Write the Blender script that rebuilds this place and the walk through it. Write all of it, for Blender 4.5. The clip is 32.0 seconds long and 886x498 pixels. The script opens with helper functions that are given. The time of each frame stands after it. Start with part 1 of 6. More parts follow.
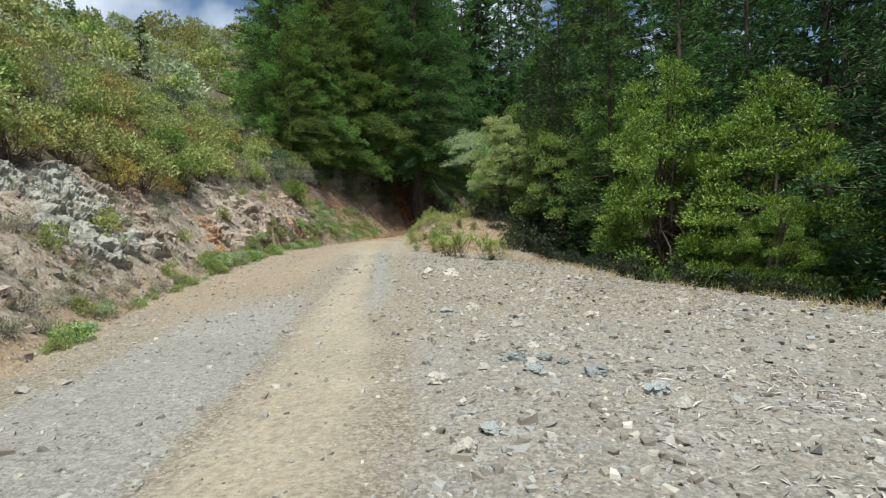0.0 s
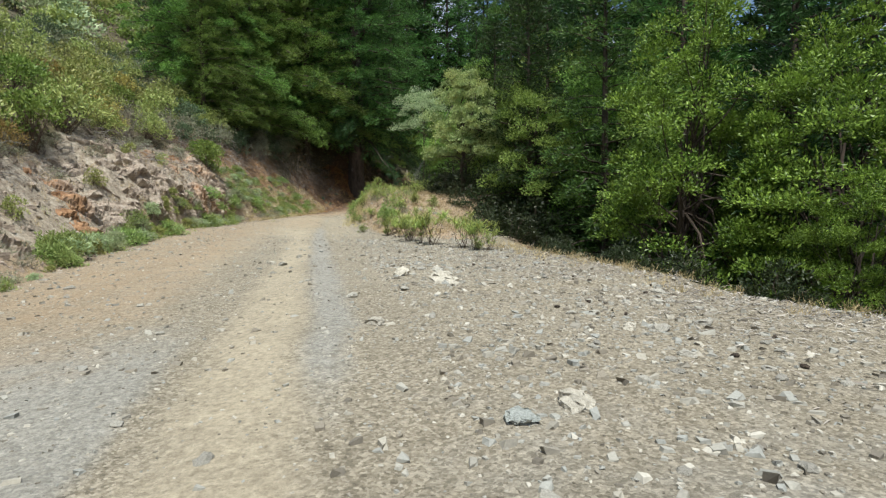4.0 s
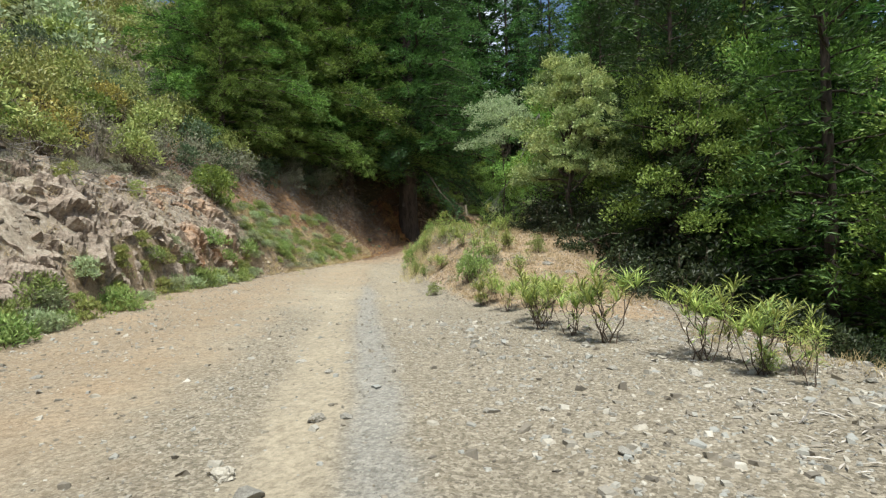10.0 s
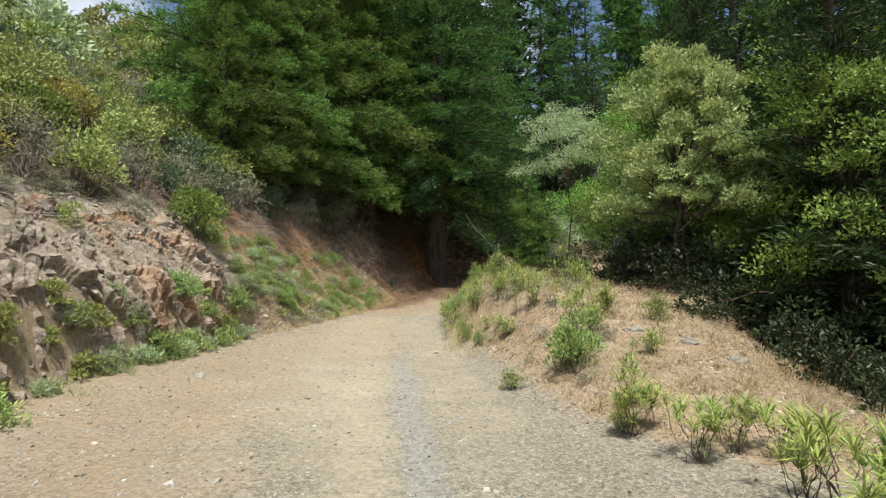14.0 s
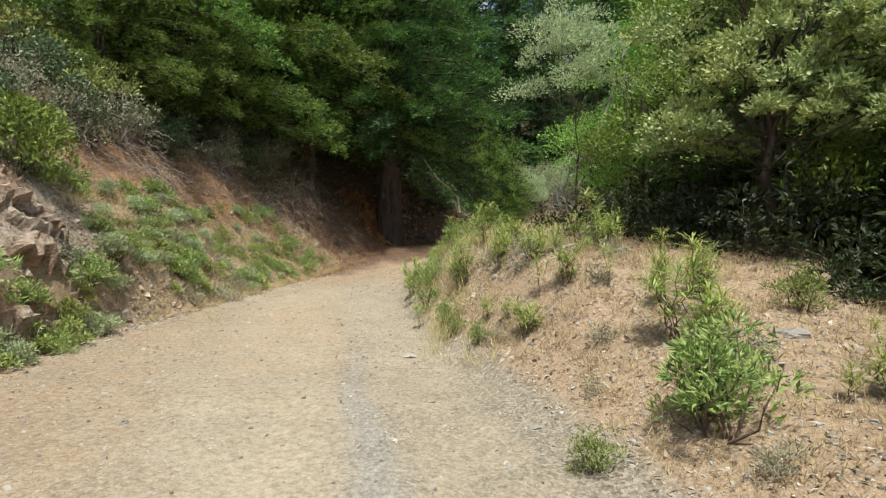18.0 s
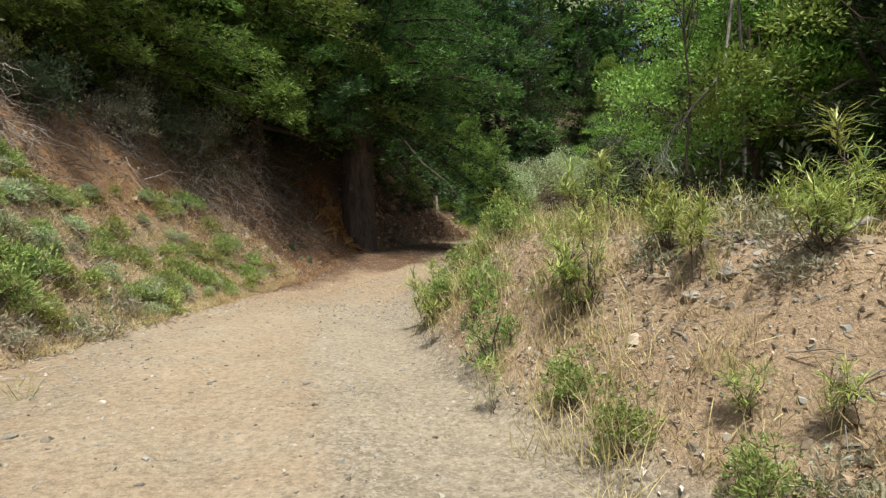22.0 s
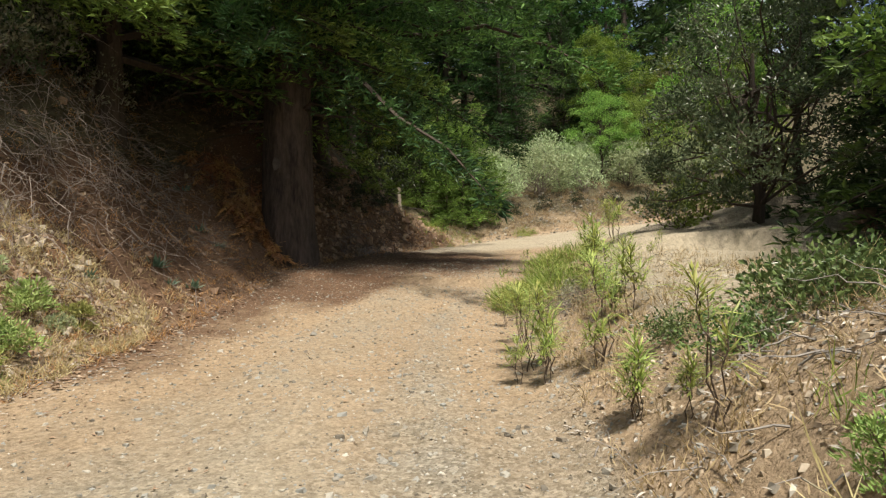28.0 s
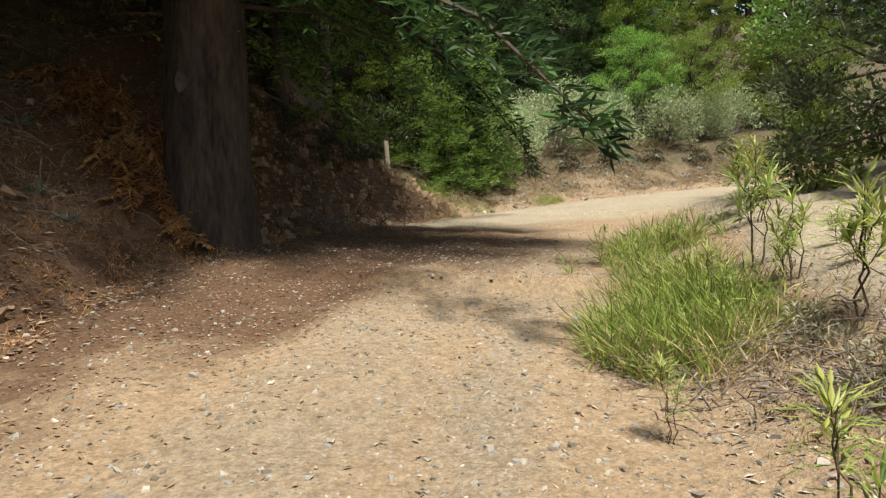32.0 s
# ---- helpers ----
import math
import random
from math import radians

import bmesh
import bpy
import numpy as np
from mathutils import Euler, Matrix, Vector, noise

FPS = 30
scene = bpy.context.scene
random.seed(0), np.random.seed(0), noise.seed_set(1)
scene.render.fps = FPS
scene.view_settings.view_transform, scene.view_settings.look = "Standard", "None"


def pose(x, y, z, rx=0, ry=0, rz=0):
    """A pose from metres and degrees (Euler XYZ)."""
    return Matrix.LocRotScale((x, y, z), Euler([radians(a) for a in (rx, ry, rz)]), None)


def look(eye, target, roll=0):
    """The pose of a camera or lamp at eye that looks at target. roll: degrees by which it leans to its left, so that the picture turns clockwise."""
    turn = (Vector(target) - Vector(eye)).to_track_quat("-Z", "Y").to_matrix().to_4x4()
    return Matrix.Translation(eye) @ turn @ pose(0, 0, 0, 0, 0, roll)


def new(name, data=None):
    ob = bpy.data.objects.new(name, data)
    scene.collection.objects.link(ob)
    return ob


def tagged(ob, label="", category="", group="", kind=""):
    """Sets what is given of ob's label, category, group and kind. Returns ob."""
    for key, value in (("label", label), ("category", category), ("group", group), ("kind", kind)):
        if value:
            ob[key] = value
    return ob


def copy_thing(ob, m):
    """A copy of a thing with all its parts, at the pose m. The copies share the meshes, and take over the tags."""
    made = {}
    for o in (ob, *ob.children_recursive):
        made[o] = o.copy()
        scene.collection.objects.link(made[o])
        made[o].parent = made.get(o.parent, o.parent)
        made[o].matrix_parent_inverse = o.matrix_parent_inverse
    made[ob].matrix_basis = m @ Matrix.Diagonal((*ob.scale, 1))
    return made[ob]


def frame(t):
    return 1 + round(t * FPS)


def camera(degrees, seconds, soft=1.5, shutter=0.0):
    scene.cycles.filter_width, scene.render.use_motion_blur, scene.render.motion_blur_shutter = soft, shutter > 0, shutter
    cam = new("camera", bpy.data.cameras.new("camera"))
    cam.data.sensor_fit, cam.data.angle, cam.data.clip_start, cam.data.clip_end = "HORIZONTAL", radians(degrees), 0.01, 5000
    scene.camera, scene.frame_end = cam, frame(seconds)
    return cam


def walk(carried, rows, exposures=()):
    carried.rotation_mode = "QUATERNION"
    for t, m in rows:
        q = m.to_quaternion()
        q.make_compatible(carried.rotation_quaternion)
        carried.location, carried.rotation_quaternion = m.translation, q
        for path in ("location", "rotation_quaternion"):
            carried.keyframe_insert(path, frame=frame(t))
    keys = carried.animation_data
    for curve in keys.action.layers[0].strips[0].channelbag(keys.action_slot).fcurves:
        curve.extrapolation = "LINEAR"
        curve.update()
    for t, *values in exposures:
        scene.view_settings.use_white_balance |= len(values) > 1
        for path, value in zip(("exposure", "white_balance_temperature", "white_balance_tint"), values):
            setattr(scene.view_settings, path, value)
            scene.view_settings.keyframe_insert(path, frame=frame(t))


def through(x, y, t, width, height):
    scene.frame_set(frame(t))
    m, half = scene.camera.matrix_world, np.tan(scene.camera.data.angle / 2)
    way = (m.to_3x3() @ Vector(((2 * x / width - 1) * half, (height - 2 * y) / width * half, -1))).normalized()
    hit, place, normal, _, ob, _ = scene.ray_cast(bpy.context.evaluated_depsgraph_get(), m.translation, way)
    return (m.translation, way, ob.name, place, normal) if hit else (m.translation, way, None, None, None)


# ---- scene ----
# ---------------------------------------------------------------- camera
cam = camera(74.8, 32.0, soft=1.3)
PATH = [
    (0, (0.108, 0.354, 1.665), (0.093, 2.353, 1.653), -1.4),
    (0.5, (-0.055, 1.175, 1.644), (-0.209, 3.169, 1.632), 1.5),
    (1, (-0.191, 1.889, 1.649), (-0.371, 3.878, 1.550), 0.7),
    (1.5, (-0.365, 2.575, 1.690), (-0.673, 4.547, 1.565), -0.6),
    (2, (-0.475, 3.355, 1.709), (-0.351, 5.344, 1.544), 1.8),
    (2.5, (-0.624, 4.086, 1.759), (-0.750, 6.073, 1.565), -4.2),
    (3, (-0.752, 4.814, 1.789), (-0.863, 6.787, 1.479), -0.2),
    (3.5, (-0.822, 5.670, 1.821), (-1.050, 7.655, 1.725), -1.5),
    (4, (-0.848, 6.519, 1.855), (-0.629, 8.505, 1.758), -0.4),
    (4.5, (-0.804, 7.425, 1.949), (-0.602, 9.414, 1.940), -2.1),
    (6.5, (-1.146, 10.589, 2.115), (-1.033, 12.586, 2.140), 0.0),
    (7, (-1.212, 11.360, 2.106), (-1.200, 13.360, 2.098), 3.1),
    (7.5, (-1.223, 12.117, 2.136), (-1.059, 14.110, 2.118), 1.9),
    (8, (-1.246, 12.866, 2.189), (-1.138, 14.863, 2.235), -2.8),
    (8.5, (-1.301, 13.562, 2.202), (-1.076, 15.548, 2.150), -0.5),
    (9, (-1.404, 14.218, 2.240), (-1.386, 16.218, 2.223), -1.7),
    (9.5, (-1.577, 14.986, 2.319), (-1.553, 16.986, 2.338), 0.3),
    (10, (-1.830, 15.654, 2.352), (-1.757, 17.653, 2.388), -1.2),
    (10.5, (-2.024, 16.416, 2.408), (-1.988, 18.415, 2.328), -2.1),
    (11, (-2.219, 17.123, 2.444), (-2.121, 19.120, 2.400), -0.4),
    (11.5, (-2.358, 17.926, 2.504), (-2.179, 19.917, 2.473), 2.7),
    (12, (-2.531, 18.620, 2.550), (-2.490, 20.619, 2.559), -0.9),
    (12.5, (-2.638, 19.336, 2.628), (-2.848, 21.324, 2.703), 0.6),
    (13, (-2.695, 19.985, 2.739), (-2.923, 21.968, 2.875), 1.7),
    (13.5, (-2.659, 20.632, 2.844), (-2.893, 22.611, 3.005), 1.5),
    (14, (-2.808, 21.281, 2.942), (-2.782, 23.274, 3.109), 0.0),
    (14.5, (-2.973, 21.925, 3.017), (-3.073, 23.918, 3.155), -3.0),
    (15, (-3.028, 22.644, 3.089), (-2.884, 24.636, 3.193), -0.1),
    (15.5, (-3.160, 23.335, 3.179), (-3.023, 25.328, 3.273), -0.6),
    (17.5, (-3.146, 26.020, 3.150), (-3.004, 28.015, 3.111), -1.1),
    (18, (-3.224, 26.636, 3.170), (-3.011, 28.625, 3.190), -0.4),
    (18.5, (-3.268, 27.289, 3.180), (-2.897, 29.253, 3.234), 0.5),
    (19, (-3.375, 28.023, 3.162), (-3.261, 30.018, 3.246), 0.1),
    (19.5, (-3.520, 28.755, 3.142), (-3.320, 30.743, 3.233), 0.1),
    (20, (-3.674, 29.535, 3.069), (-3.602, 31.532, 3.151), 1.1),
    (20.5, (-3.771, 30.344, 2.994), (-3.435, 32.316, 2.986), 0.3),
    (21, (-3.783, 31.229, 2.981), (-3.516, 33.209, 3.070), -0.5),
    (21.5, (-3.813, 32.043, 2.987), (-3.377, 33.995, 2.994), -0.9),
    (22, (-3.811, 32.868, 3.025), (-3.442, 34.832, 3.081), -0.7),
    (22.5, (-3.870, 33.637, 3.066), (-3.398, 35.578, 3.165), -1.8),
    (23, (-3.933, 34.374, 3.107), (-3.459, 36.309, 3.286), -2.3),
    (23.5, (-4.036, 35.122, 3.124), (-3.623, 37.078, 3.115), 1.6),
    (24, (-4.084, 35.876, 3.158), (-3.811, 37.856, 3.239), 3.1),
    (24.5, (-4.086, 36.717, 3.217), (-3.982, 38.714, 3.251), 1.6),
    (25, (-4.101, 37.437, 3.291), (-3.949, 39.427, 3.428), -1.1),
    (25.5, (-3.817, 38.065, 3.287), (-3.559, 40.047, 3.343), 0.7),
    (27.5, (-3.353, 41.054, 3.388), (-2.923, 43.003, 3.518), -3.1),
    (28, (-3.314, 41.815, 3.422), (-2.737, 43.728, 3.500), -1.5),
    (28.5, (-3.217, 42.554, 3.478), (-2.676, 44.479, 3.500), -1.9),
    (29, (-3.091, 43.305, 3.525), (-2.484, 45.210, 3.475), -2.9),
    (29.5, (-2.923, 44.038, 3.579), (-2.370, 45.960, 3.572), -0.5),
    (30, (-2.783, 44.728, 3.622), (-2.265, 46.660, 3.609), 0.9),
    (30.5, (-2.648, 45.408, 3.660), (-2.183, 47.353, 3.691), 0.5),
    (31, (-2.501, 46.108, 3.680), (-2.003, 48.044, 3.746), -1.1),
    (31.5, (-2.331, 46.783, 3.721), (-1.694, 48.679, 3.709), -1.2),
    (32, (-2.007, 47.541, 3.737), (-1.397, 49.445, 3.709), -1.5),
]
walk(cam, [(r[0], look(*r[1:])) for r in PATH], [(0.0, 0.46, 6050, 6), (6.0, 0.52, 6150, 6), (13.0, 0.62, 6300, 7), (24.0, 0.6, 6700, 11), (28.0, 0.68, 6850, 11), (30.5, 0.74, 6800, 11), (32.0, 0.72, 6800, 11)])

# ---------------------------------------------------------------- sky, sun, exposure
SUN_ELEVATION, SUN_AZIMUTH = radians(66), radians(178)      # azimuth clockwise from +y
world = bpy.data.worlds.new("sky")
scene.world = world
world.use_nodes = True
wn, wl = world.node_tree.nodes, world.node_tree.links
wn.clear()
sky = wn.new("ShaderNodeTexSky")
sky.sky_type, sky.sun_disc = "NISHITA", False
sky.sun_elevation, sky.sun_rotation = SUN_ELEVATION, SUN_AZIMUTH
sky.dust_density, sky.ozone_density = 1.5, 1.0
# broken white cloud over the blue
tc = wn.new("ShaderNodeTexCoord")
cl = wn.new("ShaderNodeTexNoise")
cl.inputs["Scale"].default_value, cl.inputs["Detail"].default_value = 3.2, 7.0
ramp = wn.new("ShaderNodeValToRGB")
ramp.color_ramp.elements[0].position, ramp.color_ramp.elements[1].position = 0.47, 0.66
mixc = wn.new("ShaderNodeMix")
mixc.data_type = "RGBA"
mixc.inputs["B"].default_value = (9.5, 9.8, 10.4, 1)
bg = wn.new("ShaderNodeBackground")
bg.inputs["Strength"].default_value = 0.08
wout = wn.new("ShaderNodeOutputWorld")
wl.new(tc.outputs["Generated"], cl.inputs["Vector"])
wl.new(cl.outputs["Fac"], ramp.inputs["Fac"])
wl.new(ramp.outputs["Color"], mixc.inputs["Factor"])
wl.new(sky.outputs["Color"], mixc.inputs["A"])
wl.new(mixc.outputs["Result"], bg.inputs["Color"])
wl.new(bg.outputs["Background"], wout.inputs["Surface"])

sun = new("sun", bpy.data.lights.new("sun", "SUN"))
sun.data.energy, sun.data.angle, sun.data.color = 4.4, radians(6), (1.0, 0.95, 0.86)
toward = Vector((math.sin(SUN_AZIMUTH) * math.cos(SUN_ELEVATION), math.cos(SUN_AZIMUTH) * math.cos(SUN_ELEVATION), math.sin(SUN_ELEVATION)))
sun.matrix_basis = look(toward * 50 + Vector((0, 30, 0)), Vector((0, 30, 0)))


# ---------------------------------------------------------------- materials
def material(name):
    m = bpy.data.materials.new(name)
    m.use_nodes = True
    nt = m.node_tree
    return m, nt.nodes, nt.links, nt.nodes["Principled BSDF"]


def noise_node(n, l, scale, detail=4.0, rough=0.6, coord="Object", stretch=None):
    t = n.new("ShaderNodeTexCoord")
    k = n.new("ShaderNodeTexNoise")
    k.inputs["Scale"].default_value, k.inputs["Detail"].default_value, k.inputs["Roughness"].default_value = scale, detail, rough
    if stretch:
        mp = n.new("ShaderNodeMapping")
        mp.inputs["Scale"].default_value = stretch
        l.new(t.outputs[coord], mp.inputs["Vector"])
        l.new(mp.outputs["Vector"], k.inputs["Vector"])
    else:
        l.new(t.outputs[coord], k.inputs["Vector"])
    return k.outputs["Fac"]


def ramp_node(n, l, fac, stops):
    r = n.new("ShaderNodeValToRGB")
    e = r.color_ramp.elements
    while len(e) < len(stops):
        e.new(0.5)
    for el, (p, c) in zip(e, stops):
        el.position, el.color = p, (*c, 1)
    l.new(fac, r.inputs["Fac"])
    return r.outputs["Color"]


def mix_node(n, l, fac, a, b, blend="MIX"):
    m = n.new("ShaderNodeMix")
    m.data_type, m.blend_type = "RGBA", blend
    for key, v in (("Factor", fac), ("A", a), ("B", b)):
        if isinstance(v, (int, float)):
            m.inputs[key].default_value = v
        elif isinstance(v, tuple):
            m.inputs[key].default_value = (*v, 1)
        else:
            l.new(v, m.inputs[key])
    return m.outputs["Result"]


def math_node(n, l, op, a, b, clamp=False):
    m = n.new("ShaderNodeMath")
    m.operation, m.use_clamp = op, clamp
    for i, v in enumerate((a, b)):
        if isinstance(v, (int, float)):
            m.inputs[i].default_value = v
        else:
            l.new(v, m.inputs[i])
    return m.outputs[0]


def bump_node(n, l, height, bsdf, strength=0.5, distance=0.02):
    b = n.new("ShaderNodeBump")
    b.inputs["Strength"].default_value, b.inputs["Distance"].default_value = strength, distance
    l.new(height, b.inputs["Height"])
    l.new(b.outputs["Normal"], bsdf.inputs["Normal"])


def leaf_material(name, dark, mid, light, through=0.35, rough=0.5, tip=None):
    """Leaves that differ one by one, with light coming through them."""
    m, n, l, b = material(name)
    g = n.new("ShaderNodeNewGeometry")
    col = ramp_node(n, l, g.outputs["Random Per Island"], [(0.0, dark), (0.5, mid), (1.0, light)])
    patch = noise_node(n, l, 0.9, 2.0)
    col = mix_node(n, l, ramp_node(n, l, patch, [(0.42, (0, 0, 0)), (0.7, (0.6, 0.6, 0.6))]), col, light if tip is None else tip)
    o = n.new("ShaderNodeObjectInfo")
    hs = n.new("ShaderNodeHueSaturation")
    l.new(math_node(n, l, "ADD", math_node(n, l, "MULTIPLY", o.outputs["Random"], 0.04), 0.48), hs.inputs["Hue"])
    l.new(math_node(n, l, "ADD", math_node(n, l, "MULTIPLY", o.outputs["Random"], 0.4), 0.8), hs.inputs["Value"])
    l.new(col, hs.inputs["Color"])
    l.new(hs.outputs["Color"], b.inputs["Base Color"])
    b.inputs["Roughness"].default_value = rough
    b.inputs["Specular IOR Level"].default_value = 0.3
    tr = n.new("ShaderNodeBsdfTranslucent")
    l.new(hs.outputs["Color"], tr.inputs["Color"])
    ms = n.new("ShaderNodeMixShader")
    ms.inputs[0].default_value = through * 0.6
    l.new(b.outputs[0], ms.inputs[1])
    l.new(tr.outputs[0], ms.inputs[2])
    l.new(ms.outputs[0], n["Material Output"].inputs["Surface"])
    return m


def grain_material(name, dark, light, scale=8.0, stretch=None, rough=0.9, bump=0.6, fine=40.0, distance=0.02):
    """Bark, dead wood, stone: two scales of colour and relief."""
    m, n, l, b = material(name)
    big = noise_node(n, l, scale, 5.0, 0.65, stretch=stretch)
    small = noise_node(n, l, fine, 4.0, 0.7, stretch=stretch)
    both = math_node(n, l, "ADD", math_node(n, l, "MULTIPLY", big, 0.65), math_node(n, l, "MULTIPLY", small, 0.35))
    col = ramp_node(n, l, both, [(0.32, dark), (0.68, light)])
    o = n.new("ShaderNodeObjectInfo")
    hs = n.new("ShaderNodeHueSaturation")
    l.new(math_node(n, l, "ADD", math_node(n, l, "MULTIPLY", o.outputs["Random"], 0.5), 0.75), hs.inputs["Value"])
    l.new(col, hs.inputs["Color"])
    l.new(hs.outputs["Color"], b.inputs["Base Color"])
    b.inputs["Roughness"].default_value = rough
    bump_node(n, l, both, b, bump, distance)
    return m


def speckle_material(name, stops, rough=0.9):
    """Loose bits that differ one by one."""
    m, n, l, b = material(name)
    g = n.new("ShaderNodeNewGeometry")
    col = ramp_node(n, l, g.outputs["Random Per Island"], stops)
    f = noise_node(n, l, 60.0, 3.0)
    l.new(mix_node(n, l, 0.5, col, ramp_node(n, l, f, [(0.3, (0.55, 0.55, 0.55)), (0.7, (1, 1, 1))]), "MULTIPLY"), b.inputs["Base Color"])
    b.inputs["Roughness"].default_value = rough
    return m


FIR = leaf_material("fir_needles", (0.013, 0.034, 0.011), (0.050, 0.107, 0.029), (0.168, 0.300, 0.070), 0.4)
# darker copy of the needles; its colour carries shade in stand and low boughs
FIR_SHADE_DARK = leaf_material("fir_needles_shade_dark", (0.009, 0.021, 0.008), (0.025, 0.057, 0.019), (0.087, 0.159, 0.048), 0.35)
FIR_TIP = leaf_material("fir_needles_bright", (0.027, 0.055, 0.013), (0.096, 0.171, 0.037), (0.281, 0.425, 0.095), 0.45)
BROAD = leaf_material("broad_leaves", (0.024, 0.043, 0.008), (0.099, 0.151, 0.022), (0.285, 0.364, 0.058), 0.46, 0.42)
OAK = leaf_material("oak_leaves", (0.14, 0.22, 0.08), (0.28, 0.40, 0.15), (0.50, 0.60, 0.28), 0.45, 0.4, (0.60, 0.64, 0.22))
DARK_BROAD = leaf_material("dark_leaves", (0.037, 0.067, 0.033), (0.079, 0.128, 0.059), (0.195, 0.244, 0.134), 0.35, 0.35)
# green taken down to near-black; the colour stands for shade under the trees
UNDER_SHADED = leaf_material("shade_darkened_leaves", (0.010, 0.018, 0.007), (0.020, 0.032, 0.012), (0.054, 0.069, 0.025), 0.3, 0.45)
CHAP = leaf_material("chaparral_leaves", (0.132, 0.172, 0.046), (0.264, 0.310, 0.085), (0.435, 0.448, 0.158), 0.35)
CHAP_GREEN = leaf_material("green_shrub_leaves", (0.076, 0.123, 0.029), (0.162, 0.238, 0.047), (0.272, 0.357, 0.081), 0.4)
BRUSH = leaf_material("brush_oak_leaves", (0.045, 0.08, 0.03), (0.09, 0.155, 0.05), (0.18, 0.26, 0.09), 0.3, 0.32)
FRESH = leaf_material("fresh_green_leaves", (0.065, 0.125, 0.028), (0.18, 0.31, 0.06), (0.34, 0.50, 0.11), 0.5)
CHAP_GREY = leaf_material("grey_shrub_leaves", (0.13, 0.132, 0.088), (0.225, 0.228, 0.150), (0.36, 0.36, 0.245), 0.3, 0.7)
CHAP_RUST = leaf_material("rust_shrub_leaves", (0.16, 0.115, 0.035), (0.32, 0.245, 0.065), (0.46, 0.39, 0.12), 0.38, 0.6)
SAGE = leaf_material("sage_leaves", (0.25, 0.31, 0.165), (0.34, 0.42, 0.22), (0.45, 0.51, 0.30), 0.45, 0.6)
YERBA = leaf_material("lance_leaves", (0.105, 0.165, 0.045), (0.24, 0.325, 0.085), (0.45, 0.49, 0.14), 0.48, 0.4, (0.46, 0.46, 0.12))
LOW_GREEN = leaf_material("low_green_leaves", (0.098, 0.164, 0.040), (0.211, 0.310, 0.079), (0.369, 0.448, 0.158), 0.4)
BLUE_LEAF = leaf_material("blue_green_leaves", (0.07, 0.13, 0.09), (0.13, 0.22, 0.16), (0.21, 0.32, 0.23), 0.3, 0.6)
GRASS_DRY = leaf_material("dry_grass", (0.25, 0.19, 0.09), (0.42, 0.33, 0.17), (0.55, 0.46, 0.27), 0.35, 0.7)
GRASS_GREEN = leaf_material("green_grass", (0.09, 0.16, 0.03), (0.20, 0.32, 0.06), (0.38, 0.44, 0.12), 0.4, 0.5)
BRACKEN = leaf_material("dead_bracken", (0.22, 0.095, 0.035), (0.42, 0.20, 0.08), (0.56, 0.33, 0.15), 0.4, 0.7)
LICHEN = leaf_material("pale_lichen", (0.20, 0.21, 0.17), (0.32, 0.33, 0.28), (0.45, 0.46, 0.40), 0.2, 0.8)
BARK = grain_material("fir_bark", (0.016, 0.012, 0.010), (0.14, 0.103, 0.082), 4.0, (1, 1, 0.22), 0.95, 1.0, 16.0, 0.07)
BARK_DARK = grain_material("dark_bark", (0.025, 0.018, 0.013), (0.10, 0.075, 0.055), 9.0, (1, 1, 0.2), 0.95, 0.9, 40.0)
DEADWOOD = grain_material("dead_grey_wood", (0.13, 0.115, 0.10), (0.34, 0.32, 0.29), 14.0, (1, 1, 0.3), 0.9, 0.5, 60.0)
TWIG = grain_material("brown_twigs", (0.045, 0.03, 0.02), (0.15, 0.11, 0.08), 20.0, None, 0.9, 0.4, 60.0)
DRY_TWIG = grain_material("dry_brush_twigs", (0.10, 0.08, 0.065), (0.26, 0.22, 0.19), 20.0, None, 0.9, 0.4, 60.0)
POSTWOOD = grain_material("weathered_post", (0.19, 0.155, 0.115), (0.42, 0.37, 0.29), 20.0, (1, 1, 0.1), 0.85, 0.4, 80.0)
SCAR = grain_material("scar_wood", (0.06, 0.05, 0.042), (0.15, 0.125, 0.105), 9.0, None, 0.9, 0.5, 40.0)
STONE = grain_material("pale_stone", (0.17, 0.16, 0.135), (0.42, 0.40, 0.345), 6.0, None, 0.9, 0.8, 35.0)


